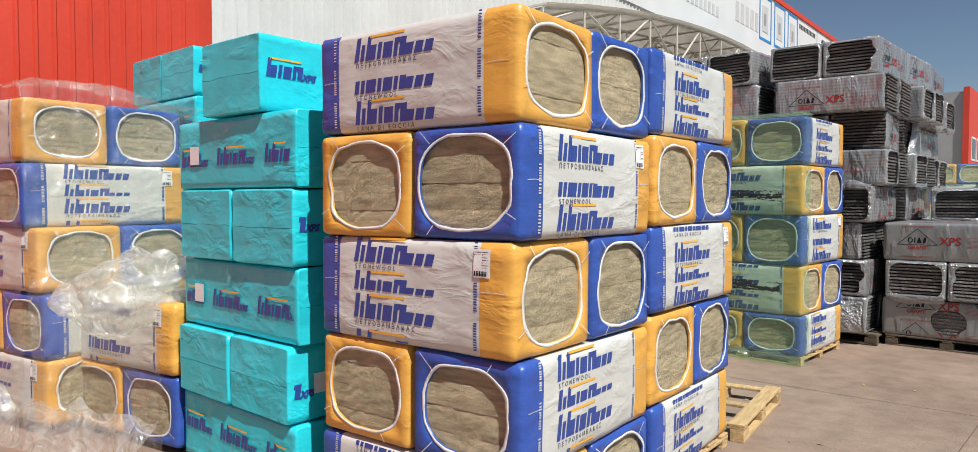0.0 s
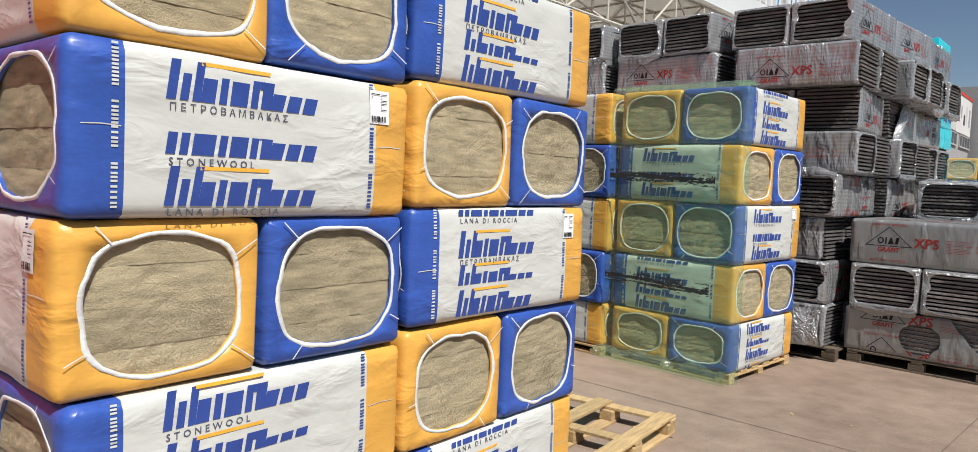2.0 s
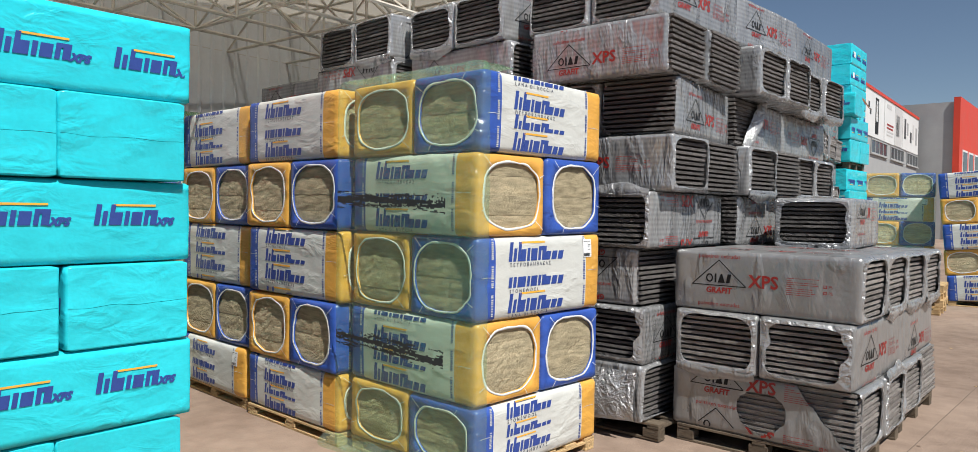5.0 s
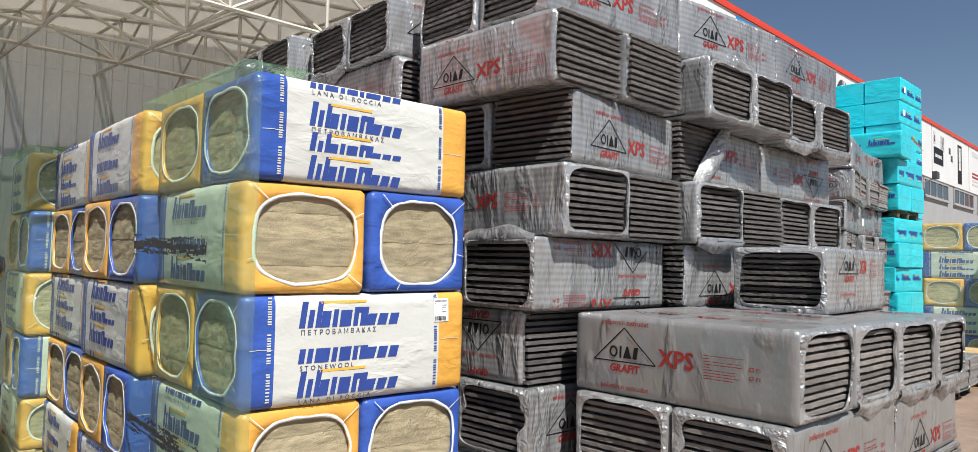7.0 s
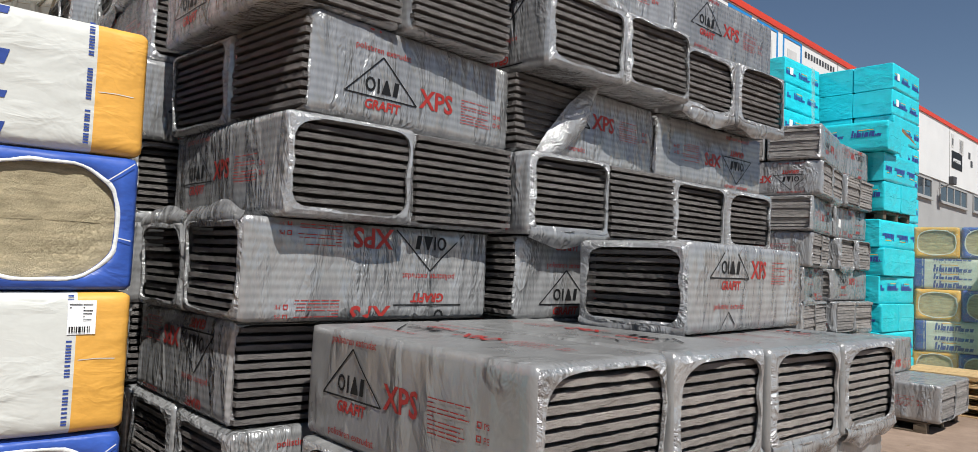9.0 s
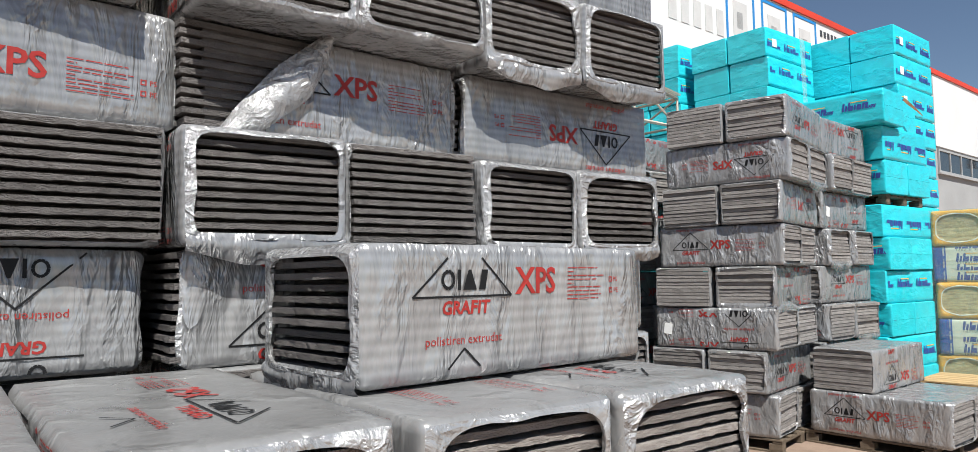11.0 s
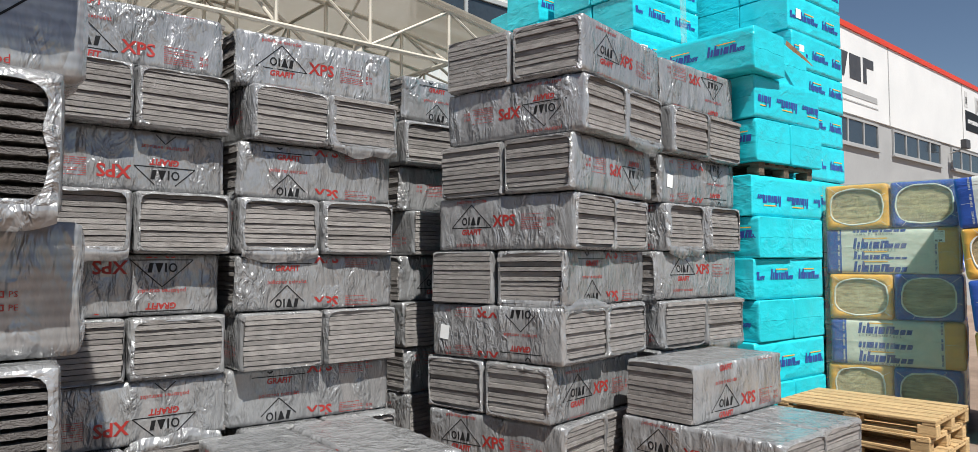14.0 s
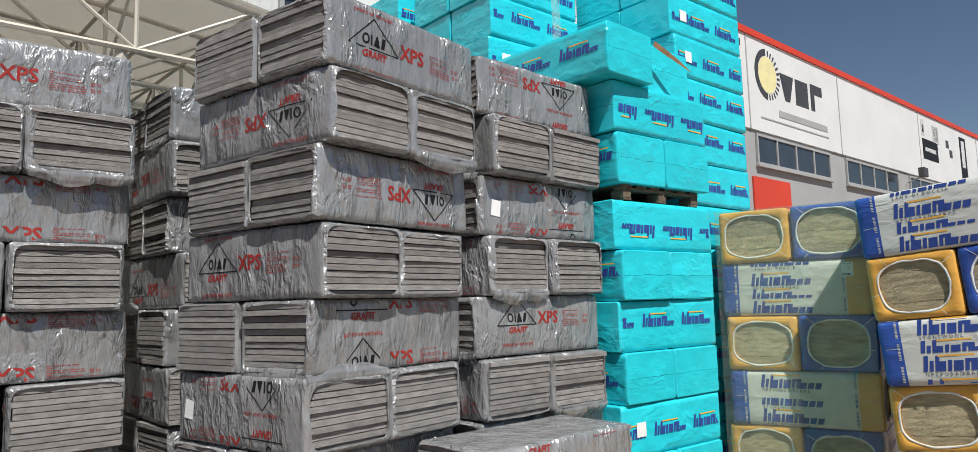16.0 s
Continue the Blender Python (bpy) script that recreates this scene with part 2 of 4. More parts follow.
M_CLING = clear_film("green_cling_film", (0.76, 0.93, 0.76), 0.13, 0.12, 6, 0.03)
M_CLEAR = clear_film("clear_cling_film", (0.96, 0.95, 0.91), 0.08, 0.10, 6, 0.06, 0.16)
M_HAZE = clear_film("clear_film", (0.90, 0.98, 0.87), 0.17, 0.12, 6, 0.02)
M_TORN = clear_film("torn_film", (0.95, 0.95, 0.90), 0.38, 0.12, 7, 0.04, 0.10)


# ---- mesh helpers ----
def mesh_of(name, bm, mats, smooth=False):
    me = bpy.data.meshes.new(name)
    bm.normal_update()
    bm.to_mesh(me)
    bm.free()
    for m in mats if isinstance(mats, (list, tuple)) else [mats]:
        me.materials.append(m)
    if smooth:
        me.polygons.foreach_set("use_smooth", [True] * len(me.polygons))
    return me


def part(name, bm, material, parent, label="", smooth=False, m=None):
    me = bm if isinstance(bm, bpy.types.Mesh) else mesh_of(name, bm, material, smooth)
    ob = new(name, me)
    ob.parent = parent
    if m is not None:
        ob.matrix_basis = m
    if label:
        tagged(ob, label)
    return ob


def thing(name, label, category, group="", kind="", m=None):
    ob = new(name)
    ob.empty_display_size = 0.1
    if m is not None:
        ob.matrix_basis = m
    return tagged(ob, label, category, group, kind)


def box(bm, x0, x1, y0, y1, z0, z1, mi=0, bevel=0.0):
    vs = [bm.verts.new((x, y, z)) for x in (x0, x1) for y in (y0, y1) for z in (z0, z1)]
    fs = [bm.faces.new([vs[i] for i in q]) for q in ((0, 1, 3, 2), (4, 6, 7, 5), (0, 4, 5, 1), (2, 3, 7, 6), (0, 2, 6, 4), (1, 5, 7, 3))]
    for f in fs:
        f.material_index = mi
    if bevel:
        es = list({e for f in fs for e in f.edges})
        r = bmesh.ops.bevel(bm, geom=es, offset=bevel, segments=1, affect="EDGES", profile=0.5)
        for f in r["faces"]:
            f.material_index = mi
    return fs


def rod(bm, a, b, r, n=6, mi=0):
    a, b = Vector(a), Vector(b)
    q = (b - a).to_track_quat("Z", "Y")
    ra, rb = [], []
    for i in range(n):
        o = q @ Vector((r * math.cos(2 * math.pi * i / n), r * math.sin(2 * math.pi * i / n), 0))
        ra.append(bm.verts.new(a + o)), rb.append(bm.verts.new(b + o))
    for i in range(n):
        bm.faces.new((ra[i], ra[(i + 1) % n], rb[(i + 1) % n], rb[i])).material_index = mi
    bm.faces.new(ra[::-1]).material_index = mi
    bm.faces.new(rb).material_index = mi


# ---- film-wrapped packs: local x is the long way, y the width, z up from the bottom ----
def perimeter(w, h, r, n):
    """n points round a rounded rectangle, each (y, z, ny, nz), from the middle of its top side."""
    w2, h2 = w / 2 - r, h / 2 - r
    segs = [(2 * w2, "s"), (math.pi / 2 * r, "c")]
    length = 4 * w2 + 4 * h2 + 2 * math.pi * r
    pts = []
    for i in range(n):
        s = length * (i + 0.5) / n
        out = None
        sides = [((-w2, h2 + r), (1, 0), (0, 1), 2 * w2), ("c", (w2, h2), 90), ((w2 + r, h2), (0, -1), (1, 0), 2 * h2), ("c", (w2, -h2), 0),
                 ((w2, -h2 - r), (-1, 0), (0, -1), 2 * w2), ("c", (-w2, -h2), -90), ((-w2 - r, -h2), (0, 1), (-1, 0), 2 * h2), ("c", (-w2, h2), 180)]
        for sd in sides:
            ln = math.pi / 2 * r if sd[0] == "c" else sd[3]
            if s <= ln or sd is sides[-1]:
                if sd[0] == "c":
                    a = radians(sd[2]) - s / r
                    ny, nz = math.cos(a), math.sin(a)
                    out = (sd[1][0] + r * ny, sd[1][1] + r * nz, ny, nz)
                else:
                    out = (sd[0][0] + sd[1][0] * s, sd[0][1] + sd[1][1] * s, *sd[2])
                break
            s -= ln
        pts.append(out)
    return pts


class Skin:
    """The outer surface of one pack: its size, bulge and creases."""

    lift = 0.0028

    def __init__(self, ln, w, h, r, bulge, amp, seed, freq=5.0, folds=0.0):
        self.folds = folds
        self.ln, self.w, self.h, self.r, self.bulge, self.amp, self.seed, self.freq = ln, w, h, r, bulge, amp, seed, freq

    def off(self, x, y, z, ny):
        k = abs(ny)
        e = max(0.0, 1 - (2 * x / self.ln) ** 6)
        d = self.bulge * k * e * max(0.0, 1 - (2 * z / self.h) ** 4)
        f = self.freq
        v = noise.noise((x * f + self.seed * 3.1, y * f * 1.3 + self.seed, z * f * 0.8)) + 0.5 * noise.noise((x * f * 3.3, y * f * 2.5, z * f * 1.6 + self.seed))
        if self.folds:
            # the film hangs in slack folds down the sides, deeper in some places than in others
            slack = max(0.0, noise.noise((x * 2.1 + self.seed, y, z * 1.5 + 5)) + 0.25)
            lean = 0.5 * noise.noise((x * 1.3, self.seed, 7)) * z
            d += self.folds * k * slack * noise.noise(((x + lean) * 13 + self.seed * 2, y * 2, z * 2.2)) * 2.2
        return d + self.amp * (0.25 + 0.75 * k) * (v - (0.0 if k > 0.5 else 0.35))

    def side(self, x, z, face=-1):
        """A point just proud of the long side, z from the pack's bottom."""
        zc = z - self.h / 2
        return (x if face < 0 else -x, face * (self.w / 2 + self.off(x if face < 0 else -x, face * self.w / 2, zc, 1.0) + self.lift), z)


def film(skin, n=60, m=26, margin=(0.06, 0.05), ragged=0.0, opening=2.6, zone=None, lip=0.012, flap=0.0, bare=0, tear=None):
    """The film sleeve, folded over both ends and leaving an opening there (a closed seam with opening=0)."""
    bm = bmesh.new()
    P = perimeter(skin.w, skin.h, skin.r, n)
    L2 = skin.ln / 2
    rc = min(0.022, skin.r)
    xs = [-L2 + rc + (2 * L2 - 2 * rc) * i / m for i in range(m + 1)]
    if zone:
        for zx in zone:
            j = min(range(1, m), key=lambda i: abs(xs[i] - zx))
            xs[j] = zx
    rows = []

    def ring(x, inset, tag):
        row = []
        for y, z, ny, nz in P:
            d = skin.off(x, y, z, ny) - inset
            row.append(bm.verts.new((x, y + ny * d, z + nz * d + skin.h / 2)))
        rows.append((row, tag))

    def end(sgn):
        out = []
        loose = 0.0 if bare == 2 else 1.0
        a, b = skin.w / 2 - (margin[0] if loose else 0.013), skin.h / 2 - (margin[1] if loose else 0.011)
        for k, f in enumerate((0.0, 0.45, 1.0, 1.0)):
            row = []
            for y, z, ny, nz in P:
                d = skin.off(sgn * L2, y, z, ny) - rc * (0.75 + 0.25 * min(1, f * 4))
                oy, oz = y + ny * d, z + nz * d
                if opening:
                    t = math.atan2(z / skin.h, y / skin.w)
                    c, s = math.cos(t), math.sin(t)
                    q = (abs(c) ** opening + abs(s) ** opening) ** (-1 / opening)
                    g = 1 + ragged * (noise.noise((2.2 * c + skin.seed, 2.2 * s, sgn)) + 0.5 * noise.noise((6 * c, 6 * s + skin.seed, sgn)))
                    if flap:
                        g = 1 - loose * flap * max(0.0, noise.noise((1.7 * c + skin.seed, 1.7 * s, sgn * 3)) + 0.10) + 0.05 * flap * noise.noise((5 * c, 9 * s + skin.seed, sgn))
                    ty, tz = a * c * q * g, b * s * q * g
                    ty, tz = max(-skin.w / 2 + 0.012, min(skin.w / 2 - 0.012, ty)), max(-skin.h / 2 + 0.01, min(skin.h / 2 - 0.01, tz))
                else:
                    ty, tz = y * 0.97, 0.012 * noise.noise((y * 7, skin.seed, sgn)) + 0.001 * (1 if z > 0 else -1)
                py, pz = oy + (ty - oy) * f, oz + (tz - oz) * f
                x = L2 + 0.004 + (0.012 * (1 + noise.noise((py * 5, pz * 5, skin.seed))) * min(1, f * 2) if flap else 0) + (0.010 * noise.noise((py * 9, pz * 9, skin.seed + sgn)) if 0 < f else 0)
                if not opening:
                    x = L2 + 0.003 * f * f + 0.004 * noise.noise((py * 6, pz * 9, skin.seed + sgn))
                if k == 3:
                    x -= lip
                row.append(bm.verts.new((sgn * x, py, pz + skin.h / 2)))
            out.append((row, "e%+d" % sgn))
        return out

    left = end(-1)[::-1]
    rows += left
    ring(-L2 + rc * 0.3, rc * 0.3, "s")
    for x in xs:
        ring(x, 0, "s")
    ring(L2 - rc * 0.3, rc * 0.3, "s")
    rows += end(1)
    for (ra, ta), (rb, tb) in zip(rows, rows[1:]):
        for i in range(n):
            j = (i + 1) % n
            f = bm.faces.new((ra[i], ra[j], rb[j], rb[i]))
            xm = (ra[i].co.x + rb[i].co.x) / 2
            if zone:
                f.material_index = 1 if xm < zone[0] else (2 if xm > zone[1] else 0)
            elif ta[0] == "e" and tb[0] == "e":
                f.material_index = 1
            f.smooth = ta[0] == "s" or tb[0] == "s" or bool(zone)
    if tear:
        # torn away from parts of one side
        gone = [f for f in bm.faces if f.calc_center_median().y < -skin.w / 2 + 0.03 and tear(f.calc_center_median().x, f.calc_center_median().z)]
        bmesh.ops.delete(bm, geom=gone, context="FACES")
        edge = [v for v in bm.verts if v.is_boundary and v.link_faces and abs(v.co.x) < skin.ln / 2 - 0.03 and v.co.y < -skin.w / 2 + 0.05]
        for _ in range(5):
            bmesh.ops.smooth_vert(bm, verts=edge, factor=0.5, use_axis_x=True, use_axis_y=False, use_axis_z=True)
    bm.normal_update()
    bmesh.ops.recalc_face_normals(bm, faces=bm.faces)
    return bm


FONT_CACHE = {}


def letters(body, size, shear=0.0, bold=0.0, space=1.0):
    """Triangles of a line of text, as [(points, faces)], its width."""
    key = (body, size, shear, bold, space)
    if key not in FONT_CACHE:
        cu = bpy.data.curves.new("text", "FONT")
        cu.body, cu.size, cu.shear, cu.offset, cu.space_character, cu.resolution_u = body, size, shear, bold, space, 2
        ob = new("text", cu)
        bpy.context.view_layer.update()
        me = bpy.data.meshes.new_from_object(ob)
        vs = [tuple(v.co[:2]) for v in me.vertices]
        fs = [tuple(p.vertices) for p in me.polygons]
        bpy.data.objects.remove(ob), bpy.data.meshes.remove(me), bpy.data.curves.remove(cu)
        FONT_CACHE[key] = (vs, fs, max(v[0] for v in vs) - min(v[0] for v in vs))
    return FONT_CACHE[key]


class Print:
    """Ink laid on one long side of a pack, in (x, z) of that side."""

    def __init__(self, place, keep=None):
        self.bm, self.place, self.keep = bmesh.new(), place, keep

    def poly(self, pts, mi=0):
        if self.keep and any(not self.keep(*p) for p in pts):
            return
        self.bm.faces.new([self.bm.verts.new(self.place(*p)) for p in pts]).material_index = mi

    def bar(self, x0, x1, z0, z1, mi=0, slant=0.0):
        k = max(1, int((x1 - x0) / 0.09))
        for i in range(k):
            a, b = x0 + (x1 - x0) * i / k, x0 + (x1 - x0) * (i + 1) / k
            d = slant * (z1 - z0)
            self.poly([(a, z0), (b, z0), (b + d, z1), (a + d, z1)], mi)

    def hollow(self, x0, x1, z0, z1, t, mi=0, slant=0.0, gaps=""):
        w = lambda x, z: (x + slant * (z - z0), z)
        if "b" not in gaps:
            self.poly([w(x0, z0), w(x1, z0), w(x1, z0 + t), w(x0, z0 + t)], mi)
        if "t" not in gaps:
            self.poly([w(x0, z1 - t), w(x1, z1 - t), w(x1, z1), w(x0, z1)], mi)
        self.poly([w(x0, z0 + t), w(x0 + t, z0 + t), w(x0 + t, z1 - t), w(x0, z1 - t)], mi)
        if "r" not in gaps:
            self.poly([w(x1 - t, z0 + t), w(x1, z0 + t), w(x1, z1 - t), w(x1 - t, z1 - t)], mi)

    def text(self, body, x, z, size, mi=0, shear=0.0, bold=0.0, space=1.0, turn=False):
        vs, fs, w = letters(body, size, shear, bold, space)
        for f in fs:
            self.poly([(x - vs[i][1], z + vs[i][0]) if turn else (x + vs[i][0], z + vs[i][1]) for i in f], mi)
        return w

    def line(self, pts, t, mi=0):
        for (ax, az), (bx, bz) in zip(pts, pts[1:]):
            d = Vector((bx - ax, bz - az))
            k = max(1, int(d.length / 0.08))
            o = Vector((-d.y, d.x)).normalized() * t / 2
            for i in range(k):
                a, b = Vector((ax, az)) + d * (i / k), Vector((ax, az)) + d * ((i + 1) / k)
                self.poly([tuple(a - o), tuple(b - o), tuple(b + o), tuple(a + o)], mi)

    def wordmark(self, x, z, h, z0=-9.0, z1=9.0, tail="hollow"):
        """A dark blue mark of plain slanted bars and lozenges with an orange bar over it; cut below z0 and above z1."""
        old = self.keep
        self.keep = (lambda px, pz: z0 - 1e-4 <= pz <= z1 + 1e-4 and old(px, pz)) if old else (lambda px, pz: z0 - 1e-4 <= pz <= z1 + 1e-4)
        s, t = 0.15, h * 0.20

        def seg(xa, xb, za, zb, lean=s, base=x):
            za, zb = max(z + za, z0), min(z + zb, z1)
            if zb - za > 0.003:
                d = lean * (za - z)
                self.bar(base + xa + d, base + xb + d, za, zb, 0, lean)
        hx = h * 0.68
        for xa, xb, top in ((0, 1.25, 1.0), (1.75, 2.85, 0.68), (3.35, 4.45, 1.0), (4.45, 6.35, 0.62), (6.9, 8.0, 0.68), (8.5, 11.1, 0.64), (11.6, 12.7, 0.74), (13.2, 14.9, 0.74)):
            seg(t * xa, t * xb, 0, h * top)
        seg(t * 12.7, t * 13.2, h * 0.52, h * 0.74)
        p = t * 15.2
        if z + h * 1.10 < z1:
            self.bar(x + h * 0.92, x + p * 0.97, z + h * 0.92, z + h * 1.02, 1, s)
        if tail == "hollow":
            g = h * 0.46
            for k in range(3):
                q = x + p - t * 0.55 + k * g * 1.16
                seg(0, g * 0.92, 0, g, 0.28, q)
        elif z0 < z and z + h < z1:
            self.text("XPS", x + p - t * 0.3, z, h * 0.50, 0, 0.35, 0.0035)
        self.keep = old

    def smallprint(self, x, z, w, rows, pitch, mi, seed):
        """Fine print that cannot be read: thin bars."""
        rnd = random.Random(seed)
        for r in range(rows):
            p = x
            end_x = x + w * rnd.uniform(0.75, 1.0)
            if r in (1, 4):
                end_x = x + w * 0.15
            while p < end_x:
                q = min(end_x, p + rnd.uniform(0.02, 0.06))
                self.poly([(p, z - r * pitch), (q, z - r * pitch), (q, z - r * pitch + pitch * 0.26), (p, z - r * pitch + pitch * 0.26)], mi)
                p = q + 0.006


# ---- stone wool packs ----
GL, GW = 1.20, 0.60


def wool_slab_mesh(h, seed):
    bm = bmesh.new()
    L2, W2 = GL / 2 - 0.012, GW / 2 - 0.022
    ny, nz = 14, 4
    for sgn in (-1, 1):
        g = [[bm.verts.new((sgn * (L2 + 0.004 * noise.noise((j * 0.9 + seed, k * 1.7, sgn)) - (0.0015 if k in (0, nz) else 0)), -W2 + 2 * W2 * j / ny, h * k / nz + (0.004 * noise.noise((j * .5, k + seed, 3)) if k in (0, nz) else 0)))
              for k in range(nz + 1)] for j in range(ny + 1)]
        for j in range(ny):
            for k in range(nz):
                q = (g[j][k], g[j + 1][k], g[j + 1][k + 1], g[j][k + 1])
                bm.faces.new(q if sgn > 0 else q[::-1])
    box(bm, -L2 + 0.015, L2 - 0.015, -W2, W2, 0.001, h - 0.001)
    return mesh_of("wool_slab", bm, M_WOOL)


def rim(skin, margin, ragged, opening, sgn):
    """The welded white edge round the opening in an end, with short white crease lines running from it."""
    bm = bmesh.new()
    a, b = skin.w / 2 - margin[0], skin.h / 2 - margin[1]
    n = 56
    rings = []
    for w, x in ((0.0, 0.000), (0.0, 0.0015), (0.013, 0.002), (0.0145, 0.000)):
        row = []
        for i in range(n):
            t = 2 * math.pi * i / n
            c, s = math.cos(t), math.sin(t)
            q = (abs(c) ** opening + abs(s) ** opening) ** (-1 / opening)
            g = 1 + ragged * (noise.noise((2.2 * c + skin.seed, 2.2 * s, sgn)) + 0.5 * noise.noise((6 * c, 6 * s + skin.seed, sgn)))
            ww = w * (1 + 0.5 * noise.noise((3 * c, 3 * s, skin.seed + 5)))
            py, pz = (a * q * g + ww) * c, (b * q * g + ww) * s
            xx = skin.ln / 2 + 0.004 + x + 0.010 * noise.noise((py * 9, pz * 9, skin.seed + sgn))
            row.append(bm.verts.new((sgn * xx, py, pz + skin.h / 2)))
        rings.append(row)
    for ra, rb in zip(rings, rings[1:]):
        for i in range(n):
            bm.faces.new((ra[i], ra[(i + 1) % n], rb[(i + 1) % n], rb[i]))
    for t in (0.75, 2.3, 3.6, 5.4):
        t += 0.5 * noise.noise((t, skin.seed, sgn))
        c, s = math.cos(t), math.sin(t)
        q = (abs(c) ** opening + abs(s) ** opening) ** (-1 / opening)
        y0, z0 = a * q * c * 1.05, b * q * s * 1.05
        k = min((skin.w / 2 - 0.02) / max(1e-3, abs(y0)), (skin.h / 2 - 0.015) / max(1e-3, abs(z0)))
        y1, z1 = y0 * k, z0 * k
        o = Vector((-(z1 - z0), y1 - y0)).normalized() * 0.0019
        xx = sgn * (skin.ln / 2 + 0.016)
        vs = [bm.verts.new((xx, y0 + o.x, z0 + o.y + skin.h / 2)), bm.verts.new((xx, y1 + o.x, z1 + o.y + skin.h / 2)),
              bm.verts.new((xx, y1 - o.x, z1 - o.y + skin.h / 2)), bm.verts.new((xx, y0 - o.x, z0 - o.y + skin.h / 2))]
        bm.faces.new(vs)
    bmesh.ops.recalc_face_normals(bm, faces=bm.faces)
    return bm


SUBS = ("STONEWOOL", "LANA DI ROCCIA", "ΠΕΤΡΟΒΑΜΒΑΚΑΣ")


def wool_pack(h, v):
    """Stone wool pack: slabs in a printed film, white between a blue and an orange end, with an oval opening in each end."""
    ob = thing("insulation_pack", "white, blue and orange film pack of stone wool slabs", "insulation pack", "stone wool packs")
    skin = Skin(GL, GW, h, 0.026, 0.010, 0.007, v * 1.7 + 0.3, 2.4)
    skin.lift = 0.0022
    mg, rg, op = (0.074 - 0.010 * (v % 3), 0.046 + 0.008 * (v % 2)), 0.035, 2.7
    part("film_wrap", film(skin, 72, 34, mg, rg, op, (-0.455, 0.43)), [M_WHITE, M_BLUE, M_ORANGE], ob)
    k = 4
    me = wool_slab_mesh((h - 0.02) / k, v)
    for i in range(k):
        part("wool_slab", me, None, ob, m=pose(0.002 * (i % 2), 0.004 * (i % 3 - 1), 0.01 + i * (h - 0.02) / k))
    for sgn in (-1, 1):
        part("opening_rim", rim(skin, mg, rg, op, sgn), M_RIM, ob, "white welded film edge", smooth=True)
    for face in (-1, 1):
        p = Print(lambda x, z, f=face: skin.side(x, z, f))
        u = h / 0.46
        lay = [[(0.350, 0.012, 9, 0.326), (0.203, 0.226, 9, 0), (0.099, 0.012, 9, 0.074), (-0.062, 0.012, 9, 0)],
               [(0.425, 0.012, 0.45, 0.402), (0.258, 0.012, 9, 0.234), (0.122, 0.148, 9, 0), (0.020, 0.012, 9, 0)],
               [(0.322, 0.012, 9, 0.298), (0.176, 0.176, 0.235, 0.152), (0.036, 0.012, 9, 0.014)]][(v + (face > 0)) % 3]
        x0 = -0.345
        for i, (z, c0, c1, sub) in enumerate(lay):
            p.wordmark(x0, z * u, 0.108 * u, c0 * u if c0 > 0 else -1, c1 * u if c1 < 9 else 9)
            if sub:
                p.text(SUBS[(i + v + (face > 0)) % 3], x0 + 0.01, sub * u - 0.006, 0.031, 3, 0, 0.0002, 1.62)
        for xa, xb in ((-0.565, -0.465), (0.440, 0.560)):      # the lap of the film across the coloured ends
            zl = (0.47 + 0.05 * ((v + face) % 3)) * h
            p.line([(xa, zl), ((xa + xb) / 2, zl + 0.003), (xb, zl)], 0.003, 2)
        for bx, mi in ((-0.490, 0), (0.400, 0)):
            for j in range(3):
                zz = 0.03 + j * 0.155
                rnd = random.Random(v * 7 + j)
                q = zz
                while q < zz + 0.115:
                    p.bar(bx, bx + 0.018, q * u, (q + 0.006) * u, 2 if bx < 0 else 0)
                    q += rnd.choice((0.010, 0.010, 0.014))
        part("printed_marking", p.bm, [M_INKBLUE, M_INKORANGE, M_WHITE, M_INKGREY], ob, "dark blue ink with orange bars")["kind"] = "stuff"
    if v % 2 == 0:
        lab = Print(lambda x, z: tuple(Vector(skin.side(x, z)) + Vector((0, -0.002, 0))))
        for i in range(2):
            lab.bar(0.40, 0.49, h - 0.15 + 0.06 * i, h - 0.09 + 0.06 * i, 0)
        lab2 = Print(lambda x, z: tuple(Vector(skin.side(x, z)) + Vector((0, -0.0045, 0))))
        x = 0.405
        rnd = random.Random(5 + v)
        while x < 0.475:
            w = rnd.choice((0.003, 0.005, 0.008))
            lab2.poly([(x, h - 0.143), (x + w, h - 0.143), (x + w, h - 0.122), (x, h - 0.122)])
            x += w + rnd.choice((0.003, 0.005))
        lab2.smallprint(0.405, h - 0.045, 0.04, 2, 0.012, 0, v)
        lab2.smallprint(0.448, h - 0.045, 0.035, 6, 0.011, 0, v + 9)
        lb = part("label_sticker", lab.bm, M_PAPER, ob, "white paper label with a bar code")
        part("label_print", lab2.bm, M_INKBLACK, lb)["kind"] = "stuff"
    return ob


# ---- graphite foam board packs ----
XL, XW = 1.25, 0.60


